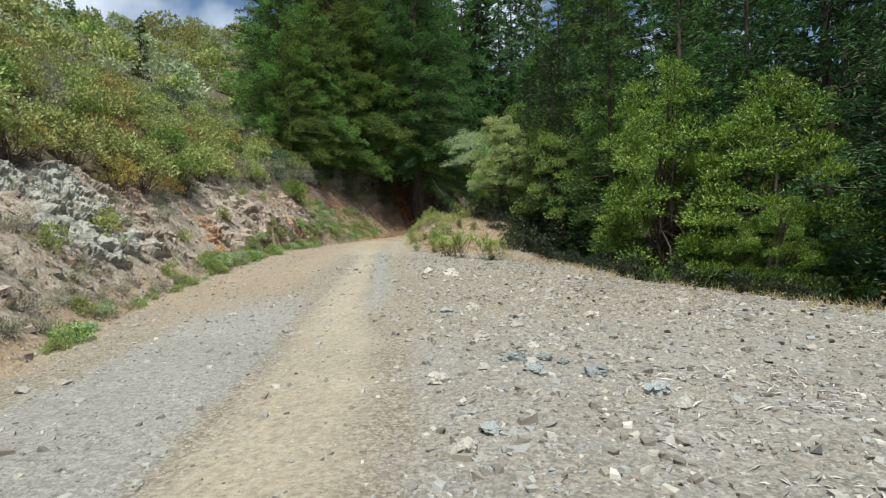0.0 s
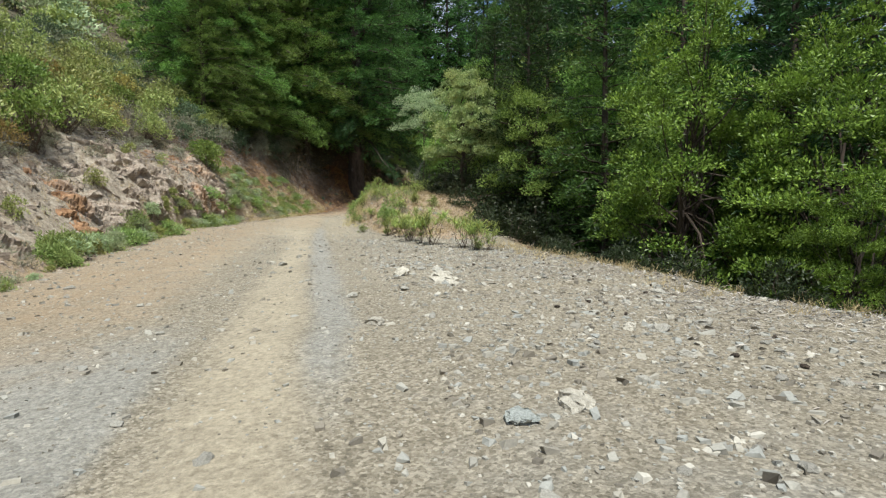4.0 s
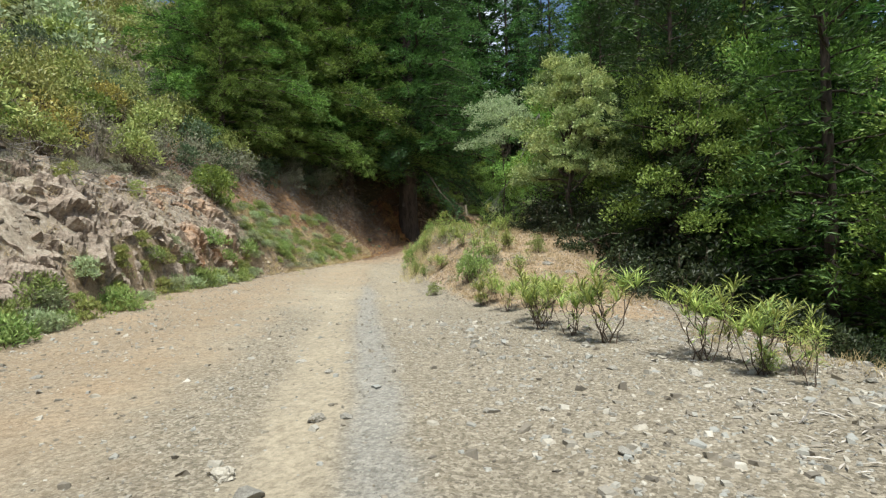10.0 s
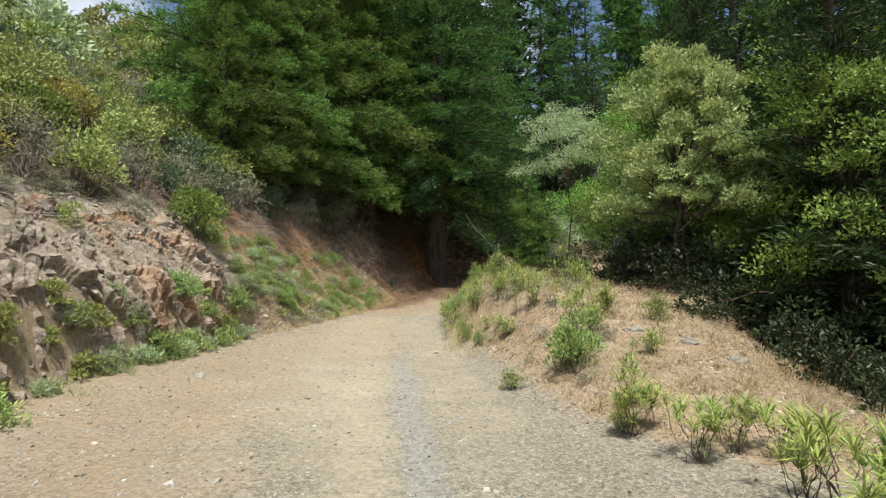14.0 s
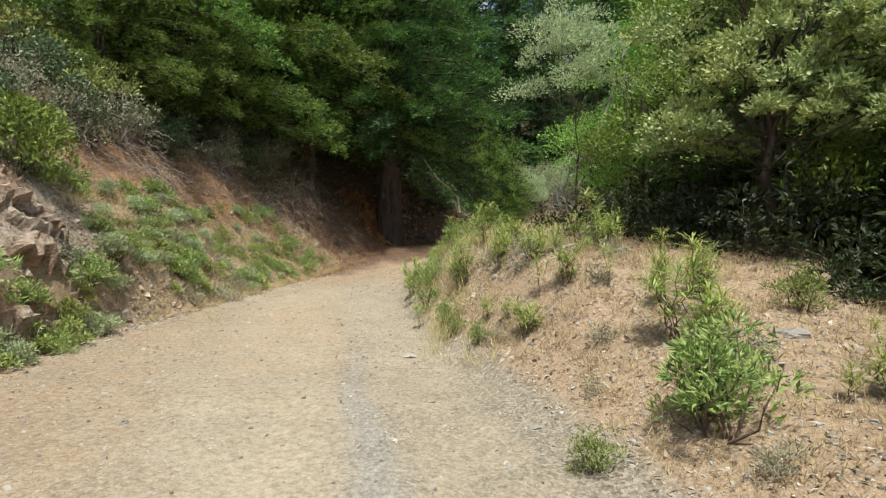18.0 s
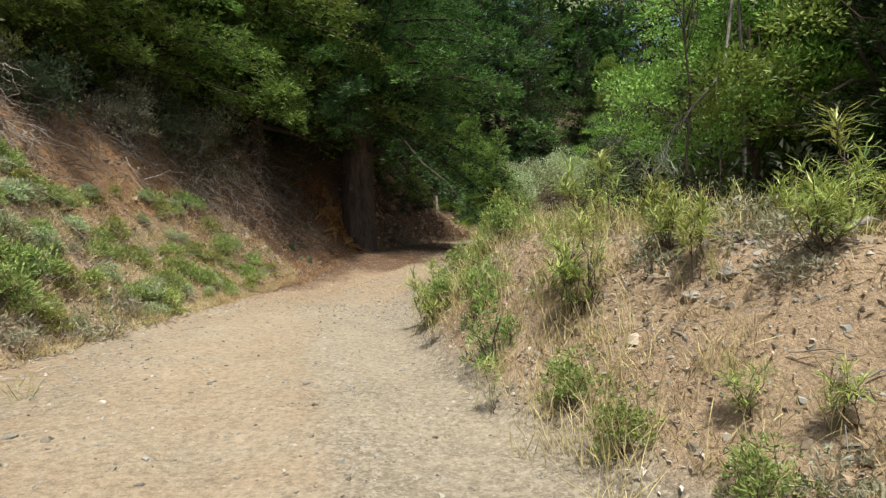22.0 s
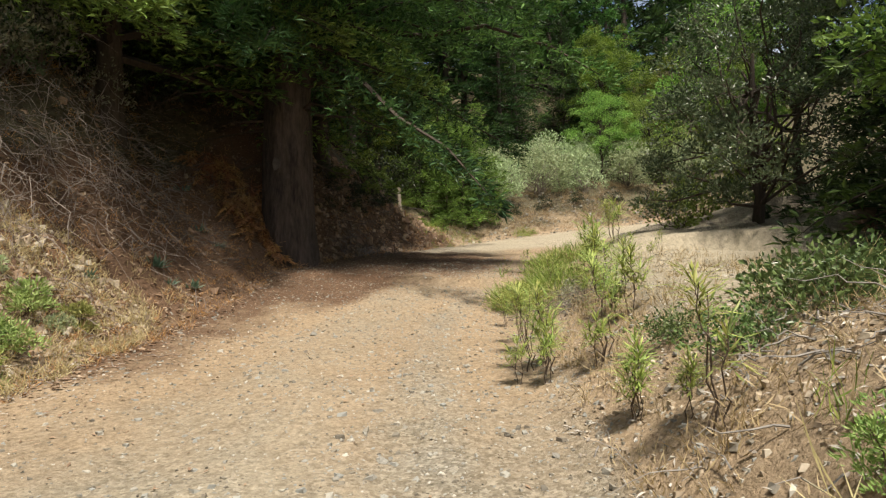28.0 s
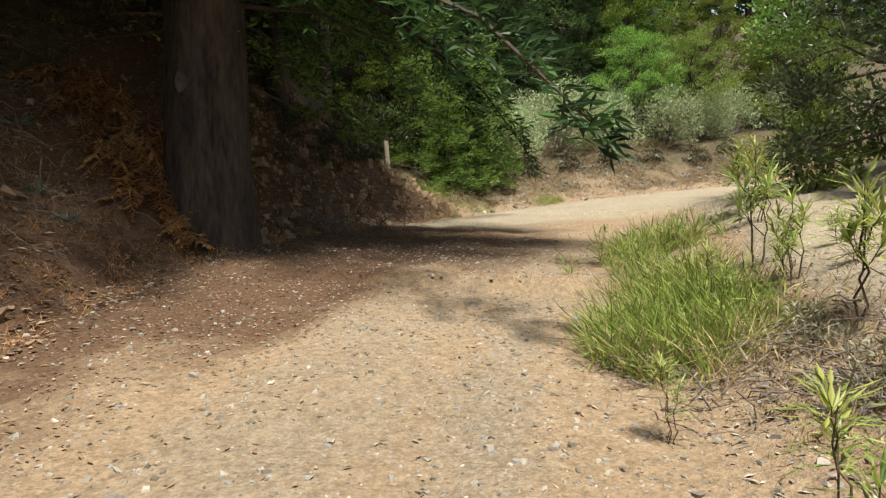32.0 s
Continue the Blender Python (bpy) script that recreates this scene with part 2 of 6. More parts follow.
def rock_material():
    """Fractured outcrop: tan, grey-green and rust beds with dark cracks."""
    m, n, l, b = material("fractured_outcrop_rock")
    g = n.new("ShaderNodeNewGeometry")

    def at_place(scale, detail, rough, stretch=(1, 1, 1), turn=(0, 0, 0)):
        mp = n.new("ShaderNodeMapping")
        mp.inputs["Scale"].default_value, mp.inputs["Rotation"].default_value = stretch, turn
        k = n.new("ShaderNodeTexNoise")
        k.inputs["Scale"].default_value, k.inputs["Detail"].default_value, k.inputs["Roughness"].default_value = scale, detail, rough
        l.new(g.outputs["Position"], mp.inputs["Vector"])
        l.new(mp.outputs["Vector"], k.inputs["Vector"])
        return k.outputs["Fac"]

    def attr(name):
        a = n.new("ShaderNodeAttribute")
        a.attribute_name = name
        return a.outputs["Fac"]
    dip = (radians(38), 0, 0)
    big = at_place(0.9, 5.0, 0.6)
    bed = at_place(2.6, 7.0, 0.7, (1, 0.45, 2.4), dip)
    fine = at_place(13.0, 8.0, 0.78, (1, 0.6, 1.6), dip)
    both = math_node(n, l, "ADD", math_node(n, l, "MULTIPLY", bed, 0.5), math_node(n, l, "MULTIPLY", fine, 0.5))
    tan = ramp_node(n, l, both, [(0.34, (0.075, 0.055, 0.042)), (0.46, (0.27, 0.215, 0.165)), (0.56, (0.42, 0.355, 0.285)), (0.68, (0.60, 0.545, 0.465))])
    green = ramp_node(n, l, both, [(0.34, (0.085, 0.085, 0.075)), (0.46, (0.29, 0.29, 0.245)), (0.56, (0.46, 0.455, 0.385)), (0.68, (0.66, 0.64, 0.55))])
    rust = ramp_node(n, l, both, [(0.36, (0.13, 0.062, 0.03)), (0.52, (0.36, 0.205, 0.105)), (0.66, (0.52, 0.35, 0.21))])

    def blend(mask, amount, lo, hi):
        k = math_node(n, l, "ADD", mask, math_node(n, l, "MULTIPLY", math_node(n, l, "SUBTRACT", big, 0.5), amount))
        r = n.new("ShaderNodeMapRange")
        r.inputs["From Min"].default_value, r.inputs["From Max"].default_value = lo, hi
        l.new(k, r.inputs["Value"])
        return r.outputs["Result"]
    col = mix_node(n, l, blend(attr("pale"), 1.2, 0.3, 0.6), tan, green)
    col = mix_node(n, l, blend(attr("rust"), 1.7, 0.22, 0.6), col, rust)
    spot = at_place(34.0, 4.0, 0.7)
    col = mix_node(n, l, 0.6, col, ramp_node(n, l, spot, [(0.32, (0.6, 0.58, 0.56)), (0.6, (1.1, 1.1, 1.1))]), "MULTIPLY")
    l.new(col, b.inputs["Base Color"])
    b.inputs["Roughness"].default_value = 0.92
    bump_node(n, l, both, b, 1.0, 0.09)
    return m


ROCK = rock_material()
GRAVEL = speckle_material("gravel_stones", [(0.0, (0.13, 0.115, 0.092)), (0.25, (0.25, 0.22, 0.17)), (0.5, (0.30, 0.305, 0.28)), (0.85, (0.38, 0.35, 0.285)), (1.0, (0.52, 0.49, 0.42))])
TAN_STONE = speckle_material("tan_rubble", [(0.0, (0.20, 0.15, 0.10)), (0.4, (0.32, 0.25, 0.17)), (0.8, (0.44, 0.36, 0.26)), (1.0, (0.56, 0.50, 0.40))])
BLUE_STONE = grain_material("blue_grey_stone", (0.13, 0.14, 0.13), (0.40, 0.42, 0.39), 7.0, None, 0.85, 0.9, 30.0)
PALE_STONE = grain_material("cream_stone", (0.26, 0.24, 0.19), (0.50, 0.465, 0.395), 5.0, None, 0.9, 0.8, 30.0)
LITTER = speckle_material("leaf_litter", [(0.0, (0.20, 0.125, 0.078)), (0.4, (0.29, 0.19, 0.12)), (0.85, (0.38, 0.27, 0.175)), (1.0, (0.50, 0.40, 0.29))])
CHIPS = speckle_material("bleached_debris", [(0.0, (0.24, 0.20, 0.16)), (0.5, (0.40, 0.365, 0.315)), (1.0, (0.60, 0.56, 0.50))])


# ---------------------------------------------------------------- the lie of the land
def vnoise(x, y, seed=0):
    """Smooth lattice noise in 0..1 for arrays."""
    xi, yi = np.floor(x).astype(np.int64), np.floor(y).astype(np.int64)
    u, v = x - xi, y - yi
    u, v = u * u * (3 - 2 * u), v * v * (3 - 2 * v)

    def h(a, b):
        k = (a * 374761393 + b * 668265263 + seed * 982451653) & 0xFFFFFFFF
        k = ((k ^ (k >> 13)) * 1274126177) & 0xFFFFFFFF
        return ((k ^ (k >> 16)) & 0xFFFF) / 65535.0
    return (h(xi, yi) * (1 - u) + h(xi + 1, yi) * u) * (1 - v) + (h(xi, yi + 1) * (1 - u) + h(xi + 1, yi + 1) * u) * v


def fnoise(x, y, scale, octaves=4, seed=0):
    s, a, t = 0.0, 1.0, 0.0
    for k in range(octaves):
        s = s + a * vnoise(x * scale * 2 ** k + 17.3 * k, y * scale * 2 ** k - 9.1 * k, seed + k)
        t, a = t + a, a * 0.5
    return s / t


def ease(a, b, x):
    t = np.clip((x - a) / (b - a), 0, 1)
    return t * t * (3 - 2 * t)


# foot of the cut bank on the uphill side: x, y, height there, height of the far road edge
FOOT = np.array([(-3.5, -80, -3.5, -3.2), (-4.2, -25, -1.3, -1.0), (-5.0, 0, -0.05, 0.12), (-5.9, 8, 0.12, 0.5), (-7.3, 14, 0.42, 0.82), (-8.3, 24, 1.15, 1.2),
                 (-8.7, 31, 1.6, 1.36), (-8.4, 36, 1.75, 1.58), (-7.4, 41, 2.0, 1.85), (-6.2, 47, 2.28, 2.15), (-4.75, 52, 2.7, 2.5), (-3.4, 56.5, 3.5, 3.1),
                 (-1.0, 60, 3.95, 3.6), (1.7, 63, 4.25, 3.95), (5.6, 65.6, 4.65, 4.3), (9, 66.2, 5.05, 4.5), (14, 66.0, 5.5, 4.9), (26, 65, 6.2, 5.6), (90, 62, 9, 8.5)])


def bank_coords(x, y):
    """Distance outside the foot line (positive uphill), and the two heights there."""
    best = np.full(x.shape, 1e9)
    side, zl, zr, yy = np.zeros(x.shape), np.zeros(x.shape), np.zeros(x.shape), np.zeros(x.shape)
    for a, b in zip(FOOT[:-1], FOOT[1:]):
        dx, dy = b[0] - a[0], b[1] - a[1]
        t = np.clip(((x - a[0]) * dx + (y - a[1]) * dy) / (dx * dx + dy * dy), 0, 1)
        px, py = a[0] + t * dx, a[1] + t * dy
        d = np.hypot(x - px, y - py)
        near = d < best
        best = np.where(near, d, best)
        side = np.where(near, np.sign((y - a[1]) * dx - (x - a[0]) * dy), side)
        zl = np.where(near, a[2] + t * (b[2] - a[2]), zl)
        zr = np.where(near, a[3] + t * (b[3] - a[3]), zr)
        yy = np.where(near, py, yy)
    return best * side, zl, zr, yy


HILL_O = [0, 0.5, 1.4, 2.6, 4, 8, 14, 22, 30, 50, 100, 300, 900]
HILL_H = [0, 0.35, 1.35, 2.3, 3.4, 6.5, 10.2, 14.8, 18.2, 24.8, 35, 56, 95]
WALL_H = [0, 1.5, 2.75, 3.5, 4.3, 7.0, 10.2, 14.8, 18.2, 24.8, 35, 56, 95]
CUT_H = [0, 0.4, 1.2, 2.6, 4.6, 7.5, 10.6, 14.8, 18.2, 24.8, 35, 56, 95]
EDGE_Y = [-60, 5, 9.3, 11.2, 14.6, 18, 20.3, 22.6, 24.5, 27, 31, 36, 42, 47, 52, 56, 62, 80]
EDGE_X = [8.0, 7.6, 7.1, 6.2, 4.6, 3.8, 3.4, 2.9, 2.8, 3.2, 3.9, 4.0, 3.8, 5.5, 8.6, 14, 60, 200]
MF_Y = [24, 26, 27, 29, 34, 38, 42, 44, 47, 51, 55, 58, 60, 63]
MF_X = [1.6, 0.7, -0.1, -1.35, -1.95, -2.75, -2.8, -2.1, -1.2, 0.35, 2.7, 5.0, 9.5, 30]
MH_Y = [24.5, 26.5, 29, 32, 36, 40, 42.5, 44.5, 47, 52, 56, 62]
MH_H = [0, 0.2, 0.5, 0.85, 1.5, 1.55, 1.3, 1.05, 1.0, 0.85, 0.5, 0.1]
ME_Y = [24, 27, 30, 32, 34, 36, 38, 40]
ME_X = [1.8, 2.0, 2.5, 3.2, 3.9, 5.2, 8.0, 40]
MW_Y = [26, 32, 38, 40, 43, 45.5, 48, 56]
MW_W = [2.6, 2.3, 1.9, 1.5, 1.6, 2.3, 2.8, 3.5]


def land(x, y, fine=True):
    """Ground height, and how far uphill / past the outer edge / onto the mound a place lies."""
    x, y = np.asarray(x, float), np.asarray(y, float)
    o, zl, zr, yy = bank_coords(x, y)
    inner = np.clip(-o, 0, None)
    z = zl + (zr - zl) * np.clip(inner / 6.0, 0, 1)
    wob = (fnoise(x, y, 0.35, 3, 5) - 0.5)
    oo = np.clip(o + wob * 1.2 * ease(0.2, 2.0, o), 0, None)
    cut = ease(37, 43, yy)
    wall = ease(25, 29, yy)
    rise = (np.interp(oo, HILL_O, HILL_H) * (1 - wall) + np.interp(oo, HILL_O, WALL_H) * wall) * (1 - cut) + np.interp(oo, HILL_O, CUT_H) * cut
    rise = rise * (0.75 + 0.25 * ease(-4, 10, yy)) + 1.0 * ease(0.1, 1.2, o) * ease(56.5, 59, yy) * (1 - ease(63, 66, yy))
    rise = rise * (1 - 0.5 * ease(62.5, 65, yy) * (1 - ease(8, 20, o)))
    z = z + rise + 6 * ease(58, 105, y) * ease(8, 30, -x)
    # mound between the road and the outer slope
    m = ease(0, 1, (x - np.interp(y, MF_Y, MF_X)) / np.interp(y, MW_Y, MW_W)) * (o < 0) * ease(24.2, 26.5, y)
    m = m * (1 - ease(-1.3, 1.5, x - np.interp(y, ME_Y, ME_X)))
    z = z + m * np.interp(y, MH_Y, MH_H, 0, 0)
    # outer slope
    e = np.where(o < 0, x - np.interp(y, EDGE_Y, EDGE_X), -1)
    fall = np.interp(e, [0, 1.5, 14, 30, 60, 160, 500], [0, -0.45, -6.5, -7, 0, 38, 90])
    z = z + np.where(e > 0, fall, 0)
    if fine:
        rough = 0.05 + 0.5 * ease(47, 52, yy) * ease(0.1, 1.2, o) + 0.35 * ease(0.5, 2.0, o) * (1 - cut * 0.6) + 0.12 * m + 0.3 * ease(0.5, 3, e)
        z = z + rough * (fnoise(x, y, 1.1, 4, 11) - 0.5)
        face = ease(0.4, 1.0, o) * (1 - ease(2.6, 3.6, o)) * (1 - ease(36, 39, yy)) * ease(3, 7, yy)
        z = z + face * (0.4 * np.abs(fnoise(x, y, 0.8, 3, 23) - 0.5) * 2 - 0.2)
        # wheel ruts
        w = np.interp(y, [-20, 5, 20, 34, 41, 48, 54, 60], [-0.6, -1.0, -2.2, -3.6, -4.1, -3.0, -0.8, 3.2])
        for off in (-0.9, 0.9):
            z = z - 0.035 * np.exp(-((x - w - off) / 0.35) ** 2) * (o < 0)
        z = z + 0.02 * (fnoise(x, y, 3.0, 3, 31) - 0.5)
    return z, o, e, m, yy


def ground_z(x, y):
    return float(land(np.array([x]), np.array([y]))[0][0])


def spread(lo, hi, step, far, n):
    mid = np.arange(lo, hi + step / 2, step)
    t = np.linspace(0, 1, n + 1)[1:]
    out = far * t ** 2.6 + step * n * t
    return np.concatenate([lo - out[::-1], mid, hi + out])


GX, GY = spread(-13.5, 6.5, 0.14, 900, 46), spread(-2, 66, 0.15, 900, 46)
XX, YY = np.meshgrid(GX, GY)
ZZ, OO, EE, MM, SS = land(XX, YY)


def grid_faces(rows, cols):
    i = np.arange(rows * cols).reshape(rows, cols)
    return np.stack([i[:-1, :-1], i[:-1, 1:], i[1:, 1:], i[1:, :-1]], -1).reshape(-1, 4)


def mesh_np(name, verts, faces, mat=None, smooth=False, **attrs):
    """A mesh from arrays of vertices and of triangles or quads."""
    me = bpy.data.meshes.new(name)
    verts, faces = np.asarray(verts, np.float32), np.asarray(faces, np.int32)
    k = faces.shape[1]
    me.vertices.add(len(verts))
    me.vertices.foreach_set("co", verts.ravel())
    me.loops.add(faces.size)
    me.loops.foreach_set("vertex_index", faces.ravel())
    me.polygons.add(len(faces))
    me.polygons.foreach_set("loop_start", np.arange(0, faces.size, k, dtype=np.int32))
    me.polygons.foreach_set("loop_total", np.full(len(faces), k, np.int32))
    me.polygons.foreach_set("use_smooth", np.full(len(faces), smooth))
    for key, val in attrs.items():
        me.attributes.new(key, "FLOAT", "POINT").data.foreach_set("value", np.asarray(val, np.float32).ravel())
    me.update(calc_edges=True)
    if mat:
        me.materials.append(mat)
    return me


def ground_material():
    m, n, l, b = material("ground_surface")

    def attr(name):
        a = n.new("ShaderNodeAttribute")
        a.attribute_name = name
        return a.outputs["Fac"]

    def soft(mask, scale, lo=0.35, hi=0.65, amount=0.8):
        """A mask with a ragged edge."""
        k = noise_node(n, l, scale, 5.0, 0.65)
        s = math_node(n, l, "ADD", mask, math_node(n, l, "MULTIPLY", math_node(n, l, "SUBTRACT", k, 0.5), amount))
        r = n.new("ShaderNodeMapRange")
        r.inputs["From Min"].default_value, r.inputs["From Max"].default_value = lo, hi
        l.new(s, r.inputs["Value"])
        return r.outputs["Result"]
    fine = noise_node(n, l, 38.0, 6.0, 0.75)
    mid = noise_node(n, l, 5.0, 5.0, 0.6)
    vor = n.new("ShaderNodeTexVoronoi")
    vor.inputs["Scale"].default_value = 42.0
    t = n.new("ShaderNodeTexCoord")
    wob = n.new("ShaderNodeTexNoise")
    wob.inputs["Scale"].default_value, wob.inputs["Detail"].default_value = 25.0, 3.0
    l.new(t.outputs["Object"], wob.inputs["Vector"])
    shift = n.new("ShaderNodeVectorMath")
    shift.operation, shift.inputs[1].default_value = "MULTIPLY_ADD", (0.05, 0.05, 0.05)
    l.new(wob.outputs["Color"], shift.inputs[0])
    l.new(t.outputs["Object"], shift.inputs[2])
    l.new(shift.outputs[0], vor.inputs["Vector"])
    peb = ramp_node(n, l, vor.outputs["Color"], [(0.15, (0.10, 0.09, 0.07)), (0.5, (0.25, 0.225, 0.178)), (0.85, (0.43, 0.395, 0.325))])
    base = ramp_node(n, l, fine, [(0.3, (0.16, 0.137, 0.098)), (0.7, (0.34, 0.298, 0.222))])
    gravel = mix_node(n, l, 0.6, base, peb)
    grey = mix_node(n, l, 0.3, ramp_node(n, l, fine, [(0.3, (0.15, 0.15, 0.138)), (0.7, (0.40, 0.395, 0.365))]), peb)
    sand = ramp_node(n, l, fine, [(0.25, (0.27, 0.235, 0.172)), (0.75, (0.45, 0.40, 0.305))])
    soil = ramp_node(n, l, fine, [(0.3, (0.22, 0.162, 0.104)), (0.7, (0.42, 0.325, 0.22))])
    cut = mix_node(n, l, 0.45, ramp_node(n, l, mid, [(0.3, (0.16, 0.088, 0.045)), (0.7, (0.37, 0.225, 0.125))]), ramp_node(n, l, fine, [(0.3, (0.13, 0.08, 0.045)), (0.7, (0.40, 0.27, 0.165))]))
    # needle litter, its brown toned down further for the firs' shade
    shaded_duff = ramp_node(n, l, fine, [(0.3, (0.06, 0.036, 0.022)), (0.7, (0.20, 0.125, 0.08))])
    rock = ramp_node(n, l, noise_node(n, l, 5.0, 9.0, 0.78), [(0.3, (0.13, 0.095, 0.065)), (0.5, (0.33, 0.285, 0.225)), (0.7, (0.54, 0.50, 0.43))])
    # hillside earth, kept dark to stand for shade under the shrubs
    shaded_hill = ramp_node(n, l, mid, [(0.3, (0.055, 0.045, 0.030)), (0.7, (0.14, 0.125, 0.075))])
    col = mix_node(n, l, soft(attr("grey"), 1.6, 0.25, 0.85, 1.0), gravel, grey)
    col = mix_node(n, l, soft(attr("sand"), 1.6, 0.22, 0.78, 0.9), col, sand)
    col = mix_node(n, l, soft(attr("soil"), 1.3, 0.2, 0.85, 0.9), col, soil)
    col = mix_node(n, l, soft(attr("shaded_duff"), 0.9), col, shaded_duff)
    col = mix_node(n, l, soft(attr("shaded_hill"), 0.7), col, shaded_hill)
    col = mix_node(n, l, soft(attr("cut"), 0.9), col, cut)
    col = mix_node(n, l, soft(attr("rock"), 1.1), col, rock)
    stain = noise_node(n, l, 0.6, 3.0)
    spot = noise_node(n, l, 14.0, 3.0, 0.7)
    col = mix_node(n, l, 0.72, col, ramp_node(n, l, spot, [(0.3, (0.55, 0.53, 0.50)), (0.55, (1.03, 1.02, 1.0)), (0.75, (1.3, 1.28, 1.25))]), "MULTIPLY")
    col = mix_node(n, l, 0.35, col, ramp_node(n, l, stain, [(0.3, (0.72, 0.70, 0.66)), (0.7, (1.1, 1.08, 1.05))]), "MULTIPLY")
    l.new(col, b.inputs["Base Color"])
    b.inputs["Roughness"].default_value = 0.95
    b.inputs["Specular IOR Level"].default_value = 0.2
    h = math_node(n, l, "ADD", math_node(n, l, "MULTIPLY", fine, 0.6), math_node(n, l, "MULTIPLY", vor.outputs["Distance"], -0.35))
    bump_node(n, l, h, b, 0.95, 0.026)
    return m


GROUND = ground_material()


def masks(x, y, o, e, m, s):
    """Where sand, grey gravel, soil, needle litter and hillside earth (both partly shade-darkened), red cut and rock
    lie.
    """
    lane = np.interp(y, [-20, 0, 5, 10, 20, 34, 41, 48, 54, 60], [-0.4, -0.9, -1.1, -1.6, -2.4, -3.7, -4.3, -3.2, -0.9, 3.0])
    road = (o < 0) & (e < 0)
    wander = 0.25 * (fnoise(x, y, 0.5, 2, 88) - 0.5)
    u = x - lane + wander
    shift = np.interp(y, [0, 6, 12, 20, 30], [0.0, -0.1, -0.25, -0.38, -0.5])
    half = np.interp(y, [0, 6, 12, 20, 30], [0.75, 0.75, 0.6, 0.48, 0.5])
    sand = 0.68 * np.exp(-((u - shift) / half) ** 4) * road * (1 - 0.5 * ease(42, 47, y))
    sand = np.maximum(sand, np.exp(-((u + 2.5) / 0.9) ** 4) * ease(12, 20, y) * road * 0.6)
    sand = np.maximum(sand, 0.74 * ease(22, 32, y) * np.exp(-((u + 1.2) / 1.5) ** 4) * road * (1 - ease(42, 50, y) * 0.9))
    sand = np.maximum(sand, 0.5 * ease(23, 30, y) * ease(-3.5, -3.0, u) * (1 - ease(1.2, 2.2, u)) * road * (1 - ease(44, 48, y)))
    sand = np.maximum(sand, ease(0.55, 0.95, m) * ease(43.5, 46, y) * (x < 7) * 0.9)
    sand = np.maximum(sand, ease(58, 61, y) * ease(2.5, 4.5, x) * road * 0.8)
    grey = 0.85 * ease(-3.6, -2.6, u) * (1 - ease(-1.2, -0.75, u)) * (1 - ease(10, 16, y)) * road
    grey = np.maximum(grey, 0.5 * ease(0.5, 1.2, u) * (1 - ease(6, 14, y)) * road)
    strip = np.interp(y, [8, 14, 20, 30, 42], [0.5, 0.45, 0.25, 0.12, 0.35])
    grey = np.maximum(grey, 0.75 * np.exp(-((u - strip) / 0.3) ** 2) * ease(9, 13, y) * (1 - ease(30, 40, y)) * road)
    sand = sand * (1 - 0.7 * np.exp(-((u - strip) / 0.25) ** 2) * ease(9, 13, y) * (1 - ease(30, 40, y)))
    grey = np.maximum(grey, 0.62 * ease(4, 7, x) * (1 - ease(12, 20, y)) * road)
    soil = 0.72 * ease(-1.3, 0.2, o) * (1 - ease(0.2, 1.2, o))
    soil = np.maximum(soil, 0.9 * ease(37, 40, s) * ease(-0.9, 0.1, o) * (1 - ease(2.6, 3.6, o)))
    soil = np.maximum(soil, 0.98 * ease(0.0, 0.25, m) * (1 - ease(44, 47, y) * ease(0.5, 0.9, m)))
    soil = np.maximum(soil, 0.92 * ease(42, 49, y) * (1 - ease(59, 62, y)) * (o < 0) * (m < 0.5))
    soil = np.maximum(soil, 0.45 * ease(29, 37, y) * (1 - ease(46, 50, y)) * ease(-3.4, -2.8, u) * (1 - ease(-0.1, 0.5, u)) * road)
    # past the first bend of the lane: warm earth uphill, a pale trodden track, then loose pale gravel
    warm = 0.58 * ease(7, 16, y) * (1 - ease(40, 44, y)) * ease(0.3, 3.0, lane - x) * (o < 0)
    soil = np.maximum(soil, warm)
    sand = sand * (1 - 0.6 * warm)
    side = np.interp(y, [42, 45, 48, 50, 52, 56], [-3.2, -2.9, -2.1, -1.5, -0.5, 2.2])
    late = ease(41, 45, y) * (1 - ease(53, 57, y)) * (o < 0) * (m < 0.2)
    stone_band = late * ease(-0.15, 0.35, x - side) * (1 - ease(0.5, 1.0, x - side))
    track = late * np.exp(-((x - side + 1.0) / 0.95) ** 4)
    soil = soil * (1 - 0.4 * stone_band) * (1 - 0.3 * track)
    sand = np.maximum(sand * (1 - stone_band), 0.45 * track)
    shaded_duff = np.exp(-(((x + 3.0) / 7.0) ** 2 + ((y - 58.5) / 6.5) ** 2) ** 2) * 0.9
    shaded_duff = np.maximum(shaded_duff, 0.7 * ease(45, 50, y) * (1 - ease(57, 60, y)) * ease(-0.6, 3.0, lane - x) * (o < 0))
    shaded_duff = shaded_duff * (1 - 0.6 * track) * (1 - stone_band)
    shaded_duff = np.maximum(shaded_duff, ease(0, 2.0, e))
    # litter colour also darkens the bank where the firs shade it
    shaded_duff = np.maximum(shaded_duff, ease(47, 51, s) * ease(-1, 1.0, o) * (1 - ease(63, 67, s)))
    grey = np.maximum(grey * 1.3, 0.3 * stone_band)
    grey = grey * (m < 0.04)
    shaded_hill = ease(-0.6, 0.6, o - np.interp(s, [5, 18, 24, 30], [4.2, 4.0, 3.2, 2.8]))
    cut = ease(37, 40, s) * (1 - ease(48, 52, s)) * ease(1.9, 2.6, o) * (1 - ease(5.5, 7.5, o))
